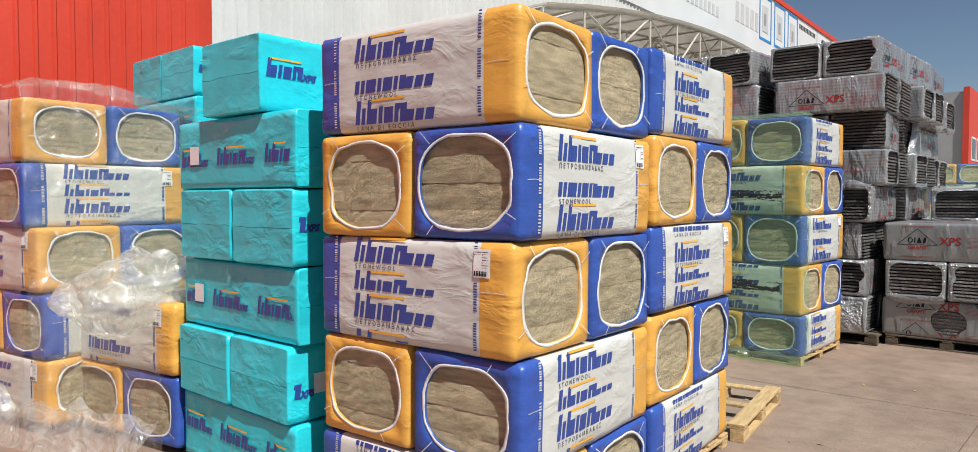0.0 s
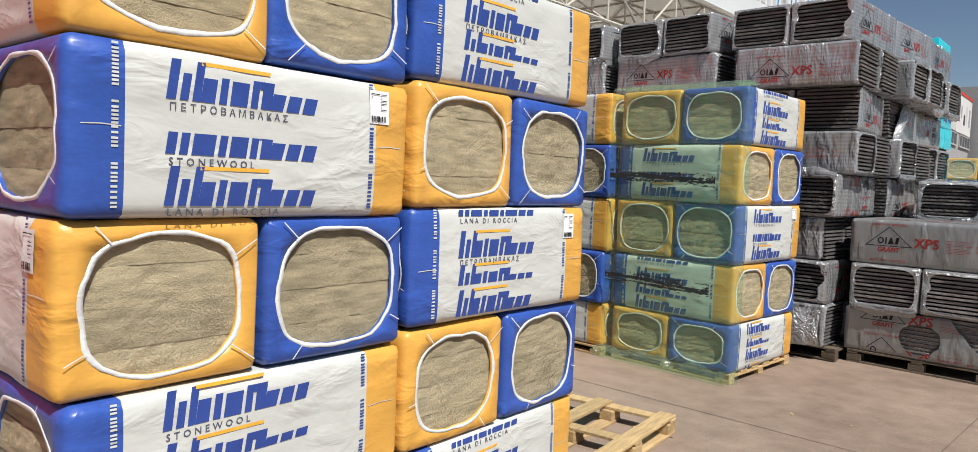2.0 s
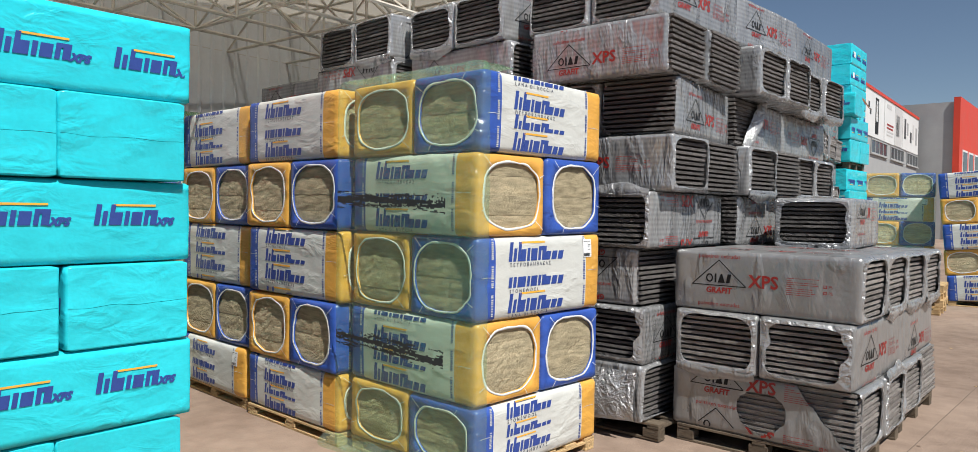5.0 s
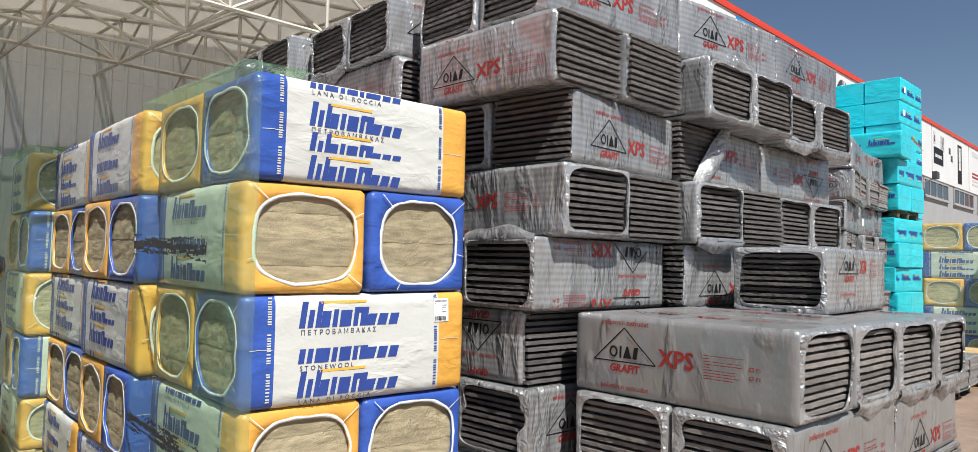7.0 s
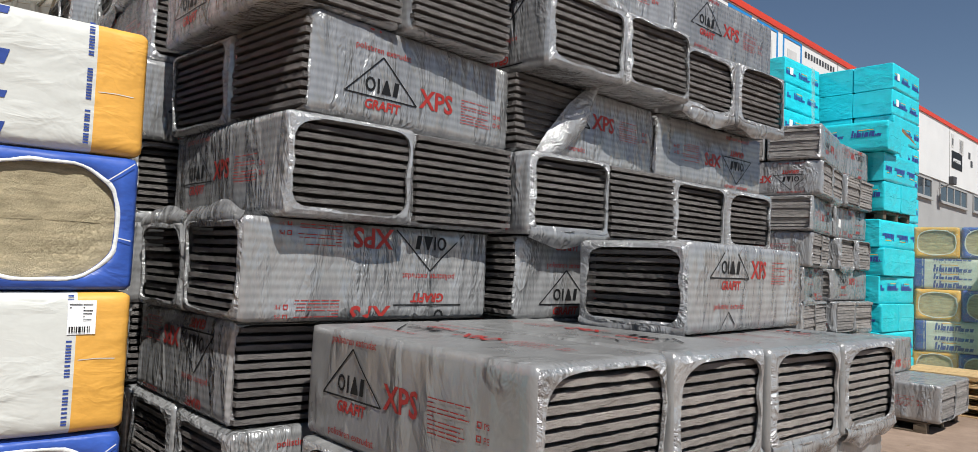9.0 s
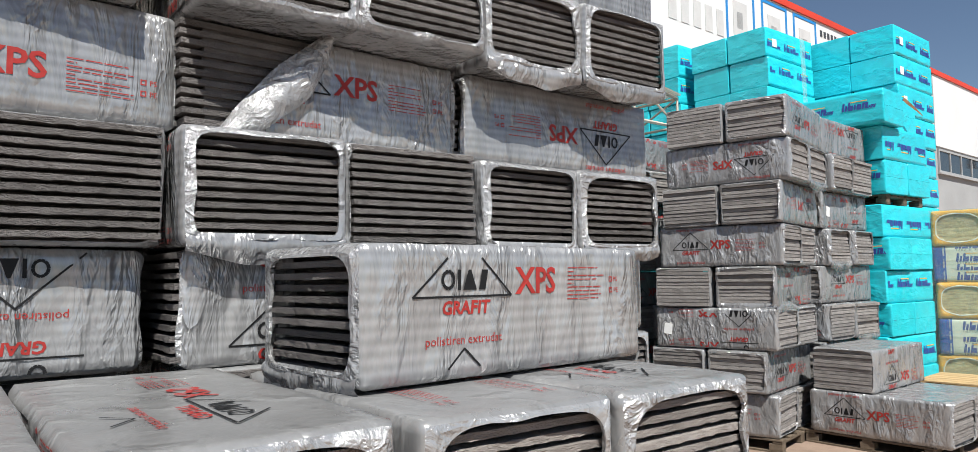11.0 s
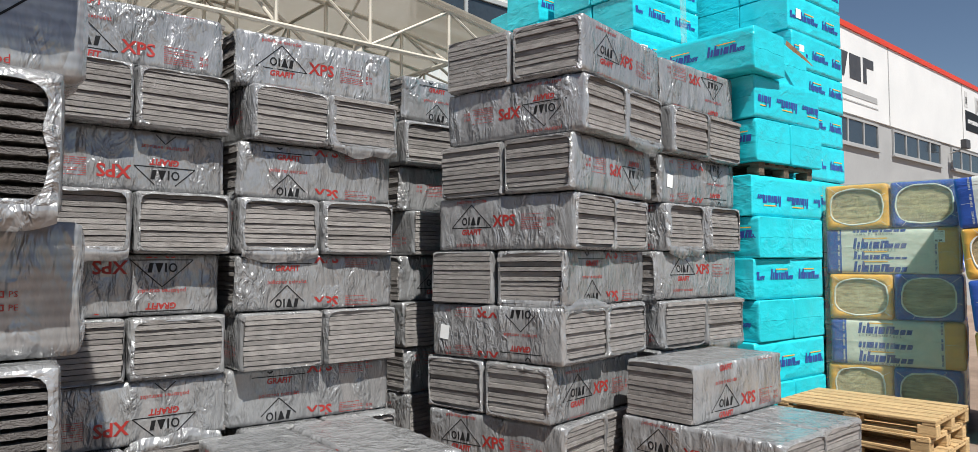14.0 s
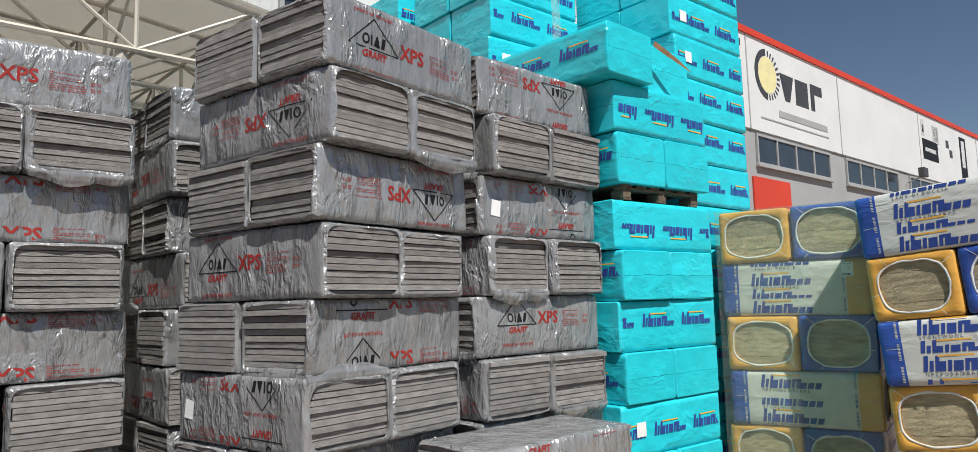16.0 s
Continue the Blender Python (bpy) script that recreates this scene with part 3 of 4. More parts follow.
def board_mesh(h, lapped, material, seed=0):
    """One board with crumbly cut edges; a lapped one has its lower edge cut back."""
    bm = bmesh.new()
    e, y = XL / 2 - (0.012 if lapped else 0.002), XW / 2 - 0.018
    z0, rough, n = (h * 0.42, 0.0022, 26) if lapped else (0.0, 0.0012, 14)
    rings = []
    for i in range(n + 1):
        yy = -y + 2 * y * i / n
        j = [rough * noise.noise((i * 1.7 + seed * 9, k * 5.3, seed)) * 2 for k in range(6)]
        rings.append([bm.verts.new(p) for p in ((-e + j[0], yy, z0 + j[1]), (-e + j[2], yy, h - abs(j[3]) * 0.5), (e + j[4], yy, h - abs(j[1]) * 0.5), (e + j[5], yy, z0 + j[3]))])
    for a, b in zip(rings, rings[1:]):
        for k in range(4):
            bm.faces.new((a[k], a[(k + 1) % 4], b[(k + 1) % 4], b[k]))
    bm.faces.new(rings[0][::-1]), bm.faces.new(rings[-1])
    bmesh.ops.recalc_face_normals(bm, faces=bm.faces)
    if lapped:
        box(bm, -e + 0.085, e - 0.085, -y + 0.012, y - 0.012, 0.0, h * 0.43)
    return mesh_of("foam_board", bm, material)


BOARD = {}


def foam_pack(h, v, lapped=True, material=None, top_print=False):
    """Pack of grey graphite foam boards in a silver film sleeve, open at both ends."""
    ob = thing("foam_board_pack", "silver plastic-wrapped pack of dark grey graphite foam boards", "insulation pack", "graphite foam board packs")
    open_ends = v % 3 == 2
    tear = None
    if v == 8:
        tear = lambda x, z: x + XL / 2 < 0.17 + 0.36 * z / h + 0.02 * noise.noise((0, z * 20, 2))
    elif v == 9:
        tear = lambda x, z: ((x - 0.02) / 0.16) ** 2 + ((z - 0.19) / 0.125) ** 2 < 1 + 0.3 * noise.noise((x * 9, z * 9, 4)) or (x > 0.26 and z > h * (0.97 - (x - 0.26) / 0.37))
    skin = Skin(XL - (0.0 if not open_ends else 0.09 if lapped else 0.035), XW, h, 0.016, 0.006, 0.0065 if lapped else 0.0085, v * 2.3 + 11, 4.0 if lapped else 6.0, 0.003 if top_print else 0.0075)
    skin.lift = 0.0026
    part("film_sleeve", film(skin, 72, 62, (0.030 + 0.009 * (v % 3), 0.024 + 0.010 * (v % 2)) if lapped else (0.024 + 0.008 * (v % 3), 0.018 + 0.010 * (v % 2)), 0, 4.5 if top_print else 8.0 if not lapped or v % 2 == 0 else 6.0, None, 0.012, 0.05 + 0.05 * (v % 4) if lapped else 0.03 + 0.06 * (v % 3),
                                    2 if open_ends else 0, tear), [M_SILVERP if top_print else M_SILVER, M_SILVER2] if lapped else [M_SILVERK, M_SILVERK if v % 3 else M_SILVER2], ob)
    if v % 3 == 1:
        for sgn in (-1, 1):
            bm = bmesh.new()
            g = []
            for i in range(19):
                y = (i / 18 - 0.5) * (XW - 0.03)
                deep = (0.015 + 0.045 * (1 - (2 * y / XW) ** 2)) * (1 + 0.5 * noise.noise((y * 6, v, sgn)))
                g.append([bm.verts.new((sgn * (XL / 2 + 0.004 + 0.014 * math.sin(j * 0.75) + 0.010 * noise.noise((y * 12, j, v))), y, 0.045 - (0.045 + deep) * j / 5)) for j in range(6)])
            for a, b in zip(g, g[1:]):
                for j in range(5):
                    bm.faces.new((a[j], b[j], b[j + 1], a[j + 1]))
            part("film_flap", bm, M_SILVER, ob, "loose sagging edge of the film", smooth=True)
    k = 11
    bh = (h - 0.020) / k
    material = material or M_BOARD
    key = (round(bh, 4), lapped, material.name)
    if key not in BOARD:
        BOARD[key] = [board_mesh(bh - (0.001 if lapped else 0.005), lapped, material, s) for s in range(5)]
    rnd = random.Random(v)
    lean = rnd.uniform(-0.03, 0.03)
    for i in range(k):
        gap = rnd.choice((0, 0.003, 0.007, -0.004, -0.008, -0.022) if v % 3 == 1 else (0, 0.002, 0.005, -0.002, -0.004, 0.003)) if not lapped else 0
        part("foam_board", BOARD[key][(i + v) % 5], None, ob, m=pose(rnd.uniform(-0.006, 0.006) + gap + lean * (i / k - 0.5), rnd.uniform(-0.004, 0.004), 0.010 + i * bh, 0, 0, rnd.uniform(-0.4, 0.4)))
    for face in (-1, 1, 0) if top_print else (-1, 1):
        p = Print((lambda x, z, f=face: skin.side(x, z, f)) if face else (lambda x, z: (x, 0.24 - z, h + skin.off(x, 0.24 - z, h / 2, 0.0) + 0.004)))
        zc = ((0.175, 0.25, 0.07, 0.15, 0.345, 0.11, 0.17, 0.21, 0.20, 0.31)[v] + (0.13 if face > 0 and v % 2 else 0.0)) * h / 0.41
        p.keep = lambda x, z: 0.012 < z < h - 0.012 and abs(x) < skin.ln / 2 - 0.03 and not (tear and face < 0 and tear(x, z))
        cx = -0.265 + 0.03 * (v % 3 - 1)

        def logo(zc):
            p.line([(cx - 0.195, zc), (cx + 0.195, zc), (cx, zc + 0.178), (cx - 0.195, zc)], 0.0065, 0)
            u, w = cx - 0.092, zc + 0.020          # four plain marks: a ring, a bar, a wedge and a slanted block
            p.line([(u + 0.026 + 0.022 * math.cos(radians(a)), w + 0.031 + 0.026 * math.sin(radians(a))) for a in range(0, 361, 30)], 0.0105, 0)
            p.bar(u + 0.064, u + 0.076, w, w + 0.062)
            p.poly([(u + 0.086, w), (u + 0.138, w), (u + 0.117, w + 0.062), (u + 0.107, w + 0.062)])
            p.bar(u + 0.146, u + 0.172, w, w + 0.062, 0, 0.18)
            p.text("GRAFIT", cx - 0.092, zc - 0.052, 0.056, 1, 0.12, 0.0018, 1.0)
            p.text("XPS", cx + 0.215, zc + 0.005, 0.120, 1, 0, 0.0028)
            p.smallprint(cx + 0.47, zc + 0.085, 0.21, 9, 0.0135, 1, v)
            for j in range(2):
                p.hollow(cx + 0.70, cx + 0.72, zc - 0.005 + 0.04 * j, zc + 0.015 + 0.04 * j, 0.004, 1)
                p.text("PS" if j else "PE", cx + 0.73, zc - 0.004 + 0.04 * j, 0.026, 1)
        for k in (-1, 0, 1):
            logo(zc + 0.335 * k)
            p.text("polistiren extrudat", cx - 0.15, zc + 0.192 + 0.335 * k, 0.040, 1)
        part("printed_marking", p.bm, [M_INKBLACK, M_INKRED], ob, "black and red ink")["kind"] = "stuff"
    if v == 7 and not lapped:
        lab = Print(lambda x, z: tuple(Vector(skin.side(x, z, 1)) + Vector((0, 0.003, 0))))
        lab.poly([(0.44, 0.17), (0.53, 0.16), (0.545, 0.27), (0.455, 0.28)])
        part("label_sticker", lab.bm, M_PAPER, ob, "white paper label")
    return ob


def cyan_pack(h, v):
    """Foam board pack wholly wrapped in cyan film, its ends folded to a seam."""
    ob = thing("cyan_foam_pack", "bright cyan film-wrapped pack of foam boards", "insulation pack", "cyan foam board packs")
    skin = Skin(XL, XW, h, 0.013, 0.002, 0.003, v * 1.9 + 31, 3.2, 0.002)
    skin.lift = 0.0045
    part("film_wrap", film(skin, 56, 44, opening=0, lip=0.0), [M_CYAN, M_CYAN], ob)
    for face in (-1, 1):
        p = Print(lambda x, z, f=face: skin.side(x, z, f))
        off = 0.1 * ((v * 2 + (face > 0)) % 3)
        z = 0.14 + 0.05 * ((v + (face > 0)) % 2)
        for x in (-0.86 + off, -0.36 + off, 0.14 + off):
            p.keep = lambda px, pz: -0.60 < px < 0.60
            p.wordmark(x, z, 0.102, tail="XPS")
        part("printed_marking", p.bm, [M_INKBLUE, M_INKORANGE], ob, "dark blue ink with orange bars")["kind"] = "stuff"
    if v % 2 == 0:
        lab = Print(lambda x, z: tuple(Vector(skin.side(x, z)) + Vector((0, -0.004, 0))))
        lab.poly([(-0.47, 0.15), (-0.36, 0.15), (-0.36, 0.26), (-0.47, 0.26)])
        part("label_sticker", lab.bm, M_PAPER, ob, "white paper label")
    return ob


def flat_foam_pack(h, v):
    return foam_pack(h, v, False, M_BOARD3)


def pale_foam_pack(h, v):
    return foam_pack(h, v, True, M_BOARD2, True)


PROTO = {}
MAKERS = {"wool": (wool_pack, 6), "foam": (foam_pack, 8), "slab": (flat_foam_pack, 8), "pale": (pale_foam_pack, 6), "cyan": (cyan_pack, 6)}
RND = random.Random(4)


def pack(kind, h, m, label="", v=None):
    maker, nv = MAKERS[kind]
    v = RND.randrange(nv) if v is None else v
    key = (kind, round(h, 3), v)
    if key not in PROTO:
        PROTO[key] = ob = maker(h, v)
        ob.matrix_basis = m
    else:
        ob = copy_thing(PROTO[key], m)
    return tagged(ob, label)


BOARD_ME = {}


def pallet(x, y, rot, z=0.0, w=1.2, d=1.2, label="pale wooden pallet under a stack of packs", wood=None, missing=(), low=False):
    """Wooden pallet: deck boards, stringer boards, blocks and bottom boards; 0.126 high, or 0.09 with low blocks."""
    ob = thing("wooden_pallet", label, "pallet", "wooden pallets", m=pose(x, y, z, 0, 0, rot))

    def piece(name, sx, sy, sz, px, py, pz):
        key = (name, round(sx, 3), round(sy, 3), round(sz, 3), wood)
        if key not in BOARD_ME:
            bm = bmesh.new()
            box(bm, -sx / 2, sx / 2, -sy / 2, sy / 2, 0, sz, 0, 0.003)
            BOARD_ME[key] = mesh_of(name, bm, wood or M_WOOD)
        part(name, BOARD_ME[key], None, ob, m=pose(px, py, pz, 0, 0, RND.uniform(-0.5, 0.5)))
    dz = 0.036 if low else 0.0
    for i in range(3):
        yy = (i - 1) * (d / 2 - 0.05)
        piece("bottom_board", w, 0.095, 0.02, 0, yy, 0.0)
        for j in range(3):
            piece("block", 0.13, 0.095, 0.066 - dz, (j - 1) * (w / 2 - 0.065), yy, 0.02)
    for j in range(3):
        piece("stringer_board", 0.095, d, 0.02, (j - 1) * (w / 2 - 0.0475), 0, 0.086 - dz)
    for i in range(6):
        if i in missing:
            continue
        piece("deck_board", w, 0.115, 0.02, 0, -d / 2 + 0.0575 + i * (d - 0.115) / 5, 0.106 - dz)
    return ob


def stack(kind, x1, y0, n, h, top, rot=0.0, z=0.126, jit=0.012, base=True, skip=(), side=1.24, turn=1.2, flips=0.3, dx=(), dy=(), tw=(), vs=(), vb=(), fl="", zs=(), same=False, lean=0.0):
    """A square stack of n layers of two packs: x1 its right face, y0 its front face; top: which way the top layer lies,
    F (long sides to the front) or R (long sides to the right). Layers alternate. vs and fl: the print and the turning
    (v upside down) of the outer pack of each layer; zs: the layers' undersides and the top, where they are not even."""
    RND = random.Random(int(1000 * abs(x1) + 100 * abs(y0)) + n)
    if not zs:
        zs = [z + i * h for i in range(n + 1)]
    ln, w = (GL, GW) if kind == "wool" else (XL, XW)
    if kind in ("foam", "slab"):
        jit, turn = jit * 2.9, turn * 2.0
    c, s = math.cos(radians(rot)), math.sin(radians(rot))
    cx, cy = x1 - side / 2 * c - side / 2 * s, y0 - side / 2 * s + side / 2 * c
    if base:
        if kind in ("foam", "slab", "pale"):
            pallet(cx, cy, rot, zs[0] - 0.126, label="dark weathered wooden pallet under foam board packs", wood=M_WOOD2)
        else:
            pallet(cx, cy, rot, max(0.0, zs[0] - 0.126), low=zs[0] < 0.12)
    for i in range(n):
        way = top if same or (n - 1 - i) % 2 == 0 else ("R" if top == "F" else "F")
        ox, oy, wry = RND.uniform(-jit, jit), RND.uniform(-jit, jit), RND.uniform(-turn, turn)
        if kind == "slab":
            ox += 0.045 if way == "F" else -0.03
        if i < len(dx):
            ox = dx[i] + (0.02 if kind == "slab" and way == "F" else 0.0)
        if i < len(dy):
            oy = dy[i]
        if i < len(tw):
            wry = tw[i]
        for j in (-1, 1):
            if (i, j) in skip:
                RND.random()
                continue
            flip = RND.random() < flips and kind != "wool"
            if j < 0 and i < len(fl):
                flip = fl[i] == "v"
            lh = round(zs[i + 1] - zs[i], 3)
            a = (0 if way == "F" else 90) + (0 if j < 0 else 180)
            px, py = (0, j * (w / 2 + 0.006)) if way == "F" else (-j * (w / 2 + 0.006), 0)
            slump = 0.35 if kind in ("foam", "slab", "wool") else 0.1
            local = pose(px + RND.uniform(-jit, jit) * 0.6, py + RND.uniform(-jit, jit) * 0.4, 0, RND.uniform(-slump, slump), RND.uniform(-slump, slump), a + RND.uniform(-0.8, 0.8))
            m = pose(cx, cy, zs[0], 0, 0, rot) @ pose(0, 0, zs[i] - zs[0], 0, lean, 0) @ pose(math.tan(radians(lean)) * (zs[i] - zs[0]), 0, 0) @ pose(ox, oy, 0, 0, 0, wry) @ local
            if flip:
                m = m @ pose(0, 0, lh - 0.002, 180, 0, 0)
            v = RND.randrange(MAKERS[kind][1])
            pick = vs if j < 0 else vb
            pack(kind, lh - 0.004, m, v=pick[i] if i < len(pick) else v)
    return zs[n]


# ---- ground and buildings ----
bm = bmesh.new()
bm.faces.new([bm.verts.new(p) for p in ((-400, -400, 0), (400, -400, 0), (400, 600, 0), (-400, 600, 0))])
ground = tagged(new("ground", mesh_of("ground", bm, M_CONC)), "sunlit brownish concrete yard slab with dust and stains", "ground", kind="structure")

WX = -9.6
BUILT = set(scene.objects)          # what stands free of the warehouse


def sheet_wall(name, y0, y1, z0, z1, material, label, pitch=0.17):
    bm = bmesh.new()
    n = int((y1 - y0) / pitch)
    prof = []
    for i in range(n):
        y = y0 + i * pitch
        prof += [(y, 0), (y + pitch * 0.66, 0), (y + pitch * 0.76, 0.022), (y + pitch * 0.90, 0.022)]
    prof.append((y1, 0))
    lo = [bm.verts.new((WX + d, y, z0)) for y, d in prof]
    hi = [bm.verts.new((WX + d, y, z1)) for y, d in prof]
    for i in range(len(prof) - 1):
        bm.faces.new((lo[i], lo[i + 1], hi[i + 1], hi[i]))
    box(bm, WX - 0.2, WX - 0.03, y0, y1, z0, z1)
    return tagged(new(name, mesh_of(name, bm, material)), label, "wall", kind="structure")


def slab(name, x0, x1, y0, y1, z0, z1, material, label="", category="wall", parent=None):
    bm = bmesh.new()
    box(bm, x0, x1, y0, y1, z0, z1)
    if parent:
        return part(name, bm, material, parent, label)
    return tagged(new(name, mesh_of(name, bm, material)), label, category, kind="structure")


ROOF = 8.48
sheet_wall("wall_red", -14, 4.35, 0, ROOF, M_RED, "red ribbed sheet metal wall of the warehouse")
sheet_wall("wall_white", 4.35, 23.2, 0, 6.19, M_WALLWHITE, "white ribbed sheet metal wall of the warehouse")
slab("wall_upper_white", WX - 0.2, WX + 0.05, 4.35, 23.2, 6.19, ROOF, M_SIGN, "white upper wall with faded sign lettering")
slab("wall_grey", WX - 0.2, WX, 23.2, 63.6, 0, 5.98, M_GREYWALL, "grey plastered lower wall of the warehouse")
slab("wall_sign_band", WX - 0.2, WX + 0.05, 23.2, 63.6, 5.98, ROOF, M_SIGN, "white upper wall carrying sign panels")
slab("roof_edge_trim", WX - 0.25, WX + 0.10, 4.35, 63.6, ROOF, ROOF + 0.17, M_RED, "red metal roof edge trim", "trim")
slab("wall_back", WX - 8.2, WX - 8.0, -14, 62, 0, ROOF - 0.3, M_GREYWALL, "plain back wall of the warehouse")
slab("roof", WX - 8.2, WX - 0.2, -14, 62, ROOF - 0.3, ROOF - 0.1, M_GREYWALL, "grey flat warehouse roof", "roof")


def window(n, y0, y1, z0, z1, panes):
    ob = thing("window_%d" % n, "dark ribbon window with a grey metal frame", "window", kind="structure", m=pose(WX + 0.01, y0, z0))
    w, h = y1 - y0, z1 - z0
    bm = bmesh.new()
    box(bm, 0, 0.05, 0, w, 0, 0.07), box(bm, 0, 0.05, 0, w, h - 0.07, h), box(bm, 0, 0.05, 0, 0.07, 0.07, h - 0.07), box(bm, 0, 0.05, w - 0.07, w, 0.07, h - 0.07)
    for i in range(1, panes):
        box(bm, 0, 0.045, w * i / panes - 0.03, w * i / panes + 0.03, 0.07, h - 0.07)
    part("window_frame", bm, M_GREYWALL, ob)
    for i in range(panes):
        bm = bmesh.new()
        box(bm, 0.005, 0.015, w * i / panes + 0.03, w * (i + 1) / panes - 0.03, 0.07, h - 0.07)
        part("pane", bm, M_GLASS, ob)
    bm = bmesh.new()
    box(bm, 0.0, 0.10, -0.05, w + 0.05, -0.06, -0.003)
    part("window_sill", bm, M_GREYWALL, ob)


for i in range(6):
    window(i + 1, 31.30 + i * 5.6, 35.75 + i * 5.6, 5.08, 5.90, 4)
window(7, 18.2, 21.4, 5.30, 6.04, 3)
for i, yy in enumerate((31.0, 36.62, 43.85, 51.4, 57.3)):
    slab("trim", WX + 0.051, WX + 0.062, yy, yy + 0.05, 5.98, ROOF, M_GREYWALL, "thin grey joint between sign panels", "trim")


def sign(name, label, material, shapes, y, z):
    """A wall sign: flat painted shapes (dy0, dy1, dz0, dz1, material)."""
    ob = thing(name, label, "sign", "signs on the warehouse wall", m=pose(WX + 0.05, y, z))
    for i, (a, b, c, d, mm) in enumerate(shapes):
        bm = bmesh.new()
        box(bm, 0.002, 0.012, a, b, c, d)
        part("sign_shape", bm, mm, ob)
    return ob


def disc(ob, y, z, r, mm, a0=0, a1=360, r0=0.0, dx=0.003):
    bm = bmesh.new()
    n = 32
    for i in range(n):
        a, b = radians(a0 + (a1 - a0) * i / n), radians(a0 + (a1 - a0) * (i + 1) / n)
        pts = [(dx, y + r0 * math.cos(a), z + r0 * math.sin(a)), (dx, y + r * math.cos(a), z + r * math.sin(a)), (dx, y + r * math.cos(b), z + r * math.sin(b)), (dx, y + r0 * math.cos(b), z + r0 * math.sin(b))]
        bm.faces.new([bm.verts.new(p) for p in (pts if r0 else pts[1:] + pts[:0] + [pts[0]][:1])])
    bmesh.ops.remove_doubles(bm, verts=bm.verts, dist=1e-5)
    part("emblem", bm, mm, ob)


big = sign("company_sign", "white sign with a sun emblem and dark grey blocks", M_DARK,
           [(2.32, 3.10, 1.12, 1.86, M_DARK), (3.28, 3.52, 1.12, 1.90, M_DARK), (3.52, 4.05, 1.62, 1.90, M_DARK), (1.24, 4.27, 0.60, 0.78, M_GREYWALL), (0.2, 4.33, 0.42, 0.46, M_GREYWALL)], 31.4, 5.92)
bm = bmesh.new()
bm.faces.new([bm.verts.new((0.010, y, z)) for y, z in ((1.40, 1.86), (1.66, 1.12), (1.94, 1.12), (2.22, 1.86))])
part("sign_shape", bm, M_DARK, big)
disc(big, 0.72, 1.66, 0.50, M_YELLOW, dx=0.004)
disc(big, 0.72, 1.66, 0.70, M_DARK, 95, 265, 0.52, dx=0.006)
for k in range(13):
    a = radians(-85 + k * 14)
    bm = bmesh.new()
    bm.faces.new([bm.verts.new((0.007, 0.72 + r * math.cos(a + d), 1.66 + r * math.sin(a + d))) for r, d in ((0.52, -0.05), (0.68, -0.05), (0.68, 0.05), (0.52, 0.05))])
    part("sign_ray", bm, M_DARK, big)
sign("company_sign", "small black sign with a white bar on the white wall", M_DARK, [(0, 1.75, 0, 0.78, M_INKBLACK), (0.25, 1.5, 0.30, 0.46, M_SIGN)], 44.2, 6.74)
bl = sign("company_sign", "row of grey bars on the white wall band", M_DARK, [(i * 0.21, i * 0.21 + 0.12, 0, 0.17, M_DARK) for i in range(11)], 28.52, 8.10)
for i in range(3):
    y0 = 23.90 + i * 1.57
    sign("picture_panel", "blue-framed picture panel on the white wall band", M_DARK,
         [(0, 1.25, 1.42, 1.5, M_BLUEPAINT), (0, 1.25, 0, 0.08, M_BLUEPAINT), (0, 0.08, 0.08, 1.42, M_BLUEPAINT), (1.17, 1.25, 0.08, 1.42, M_BLUEPAINT), (0.3, 0.9, 0.3, 1.15, M_FADED), (0.45, 0.7, 0.5, 0.9, M_GREYWALL)], y0, 6.93)
sign("faded_sign", "faded pale grey lettering bars on the white wall", M_DARK,
     [(i * 0.42, i * 0.42 + 0.26, 1.15, 1.6, M_FADED) for i in range(6)] + [(i * 0.3, i * 0.3 + 0.18, 0.5, 0.8, M_FADED) for i in range(9)] + [(4 + i * 0.45, 4.28 + i * 0.45, 0.7, 1.3, M_FADED) for i in range(5)], 17.7, 6.4)
sign("picture_panel", "two small black squares and thin frames on the white wall band", M_DARK, [(0, 0.35, 0.9, 1.5, M_FADED), (0.1, 0.3, 1.0, 1.3, M_DARK), (1.3, 2.0, 0.75, 1.45, M_FADED), (1.36, 1.94, 0.81, 1.39, M_SIGN), (2.9, 3.25, 0.75, 1.05, M_DARK), (3.3, 3.65, 0.40, 0.70, M_DARK)], 44.15, 6.75)
sign("picture_panel", "tall black framed picture on the white wall band", M_DARK, [(0, 0.85, 0, 2.0, M_INKBLACK), (0.2, 0.65, 0.7, 1.85, M_SIGN)], 48.9, 6.2)
sign("picture_panel", "pale panel with faded red and grey writing bars", M_DARK, [(0.2, 1.6, 1.9, 2.15, M_FADED)] + [(0.2, 2.2 - 0.2 * (i % 2), 0.9 - 0.2 * i, 1.0 - 0.2 * i, M_INKRED if i < 2 else M_FADED) for i in range(4)], 52.0, 6.1)
sign("picture_panel", "greyish photo panel of workers' tools on the wall", M_DARK, [(0, 2.4, 0, 2.45, M_FADED), (0.4, 1.5, 0.6, 1.9, M_GREYWALL), (0.8, 1.3, 1.0, 1.5, M_DARK)], 54.7, 6.0)
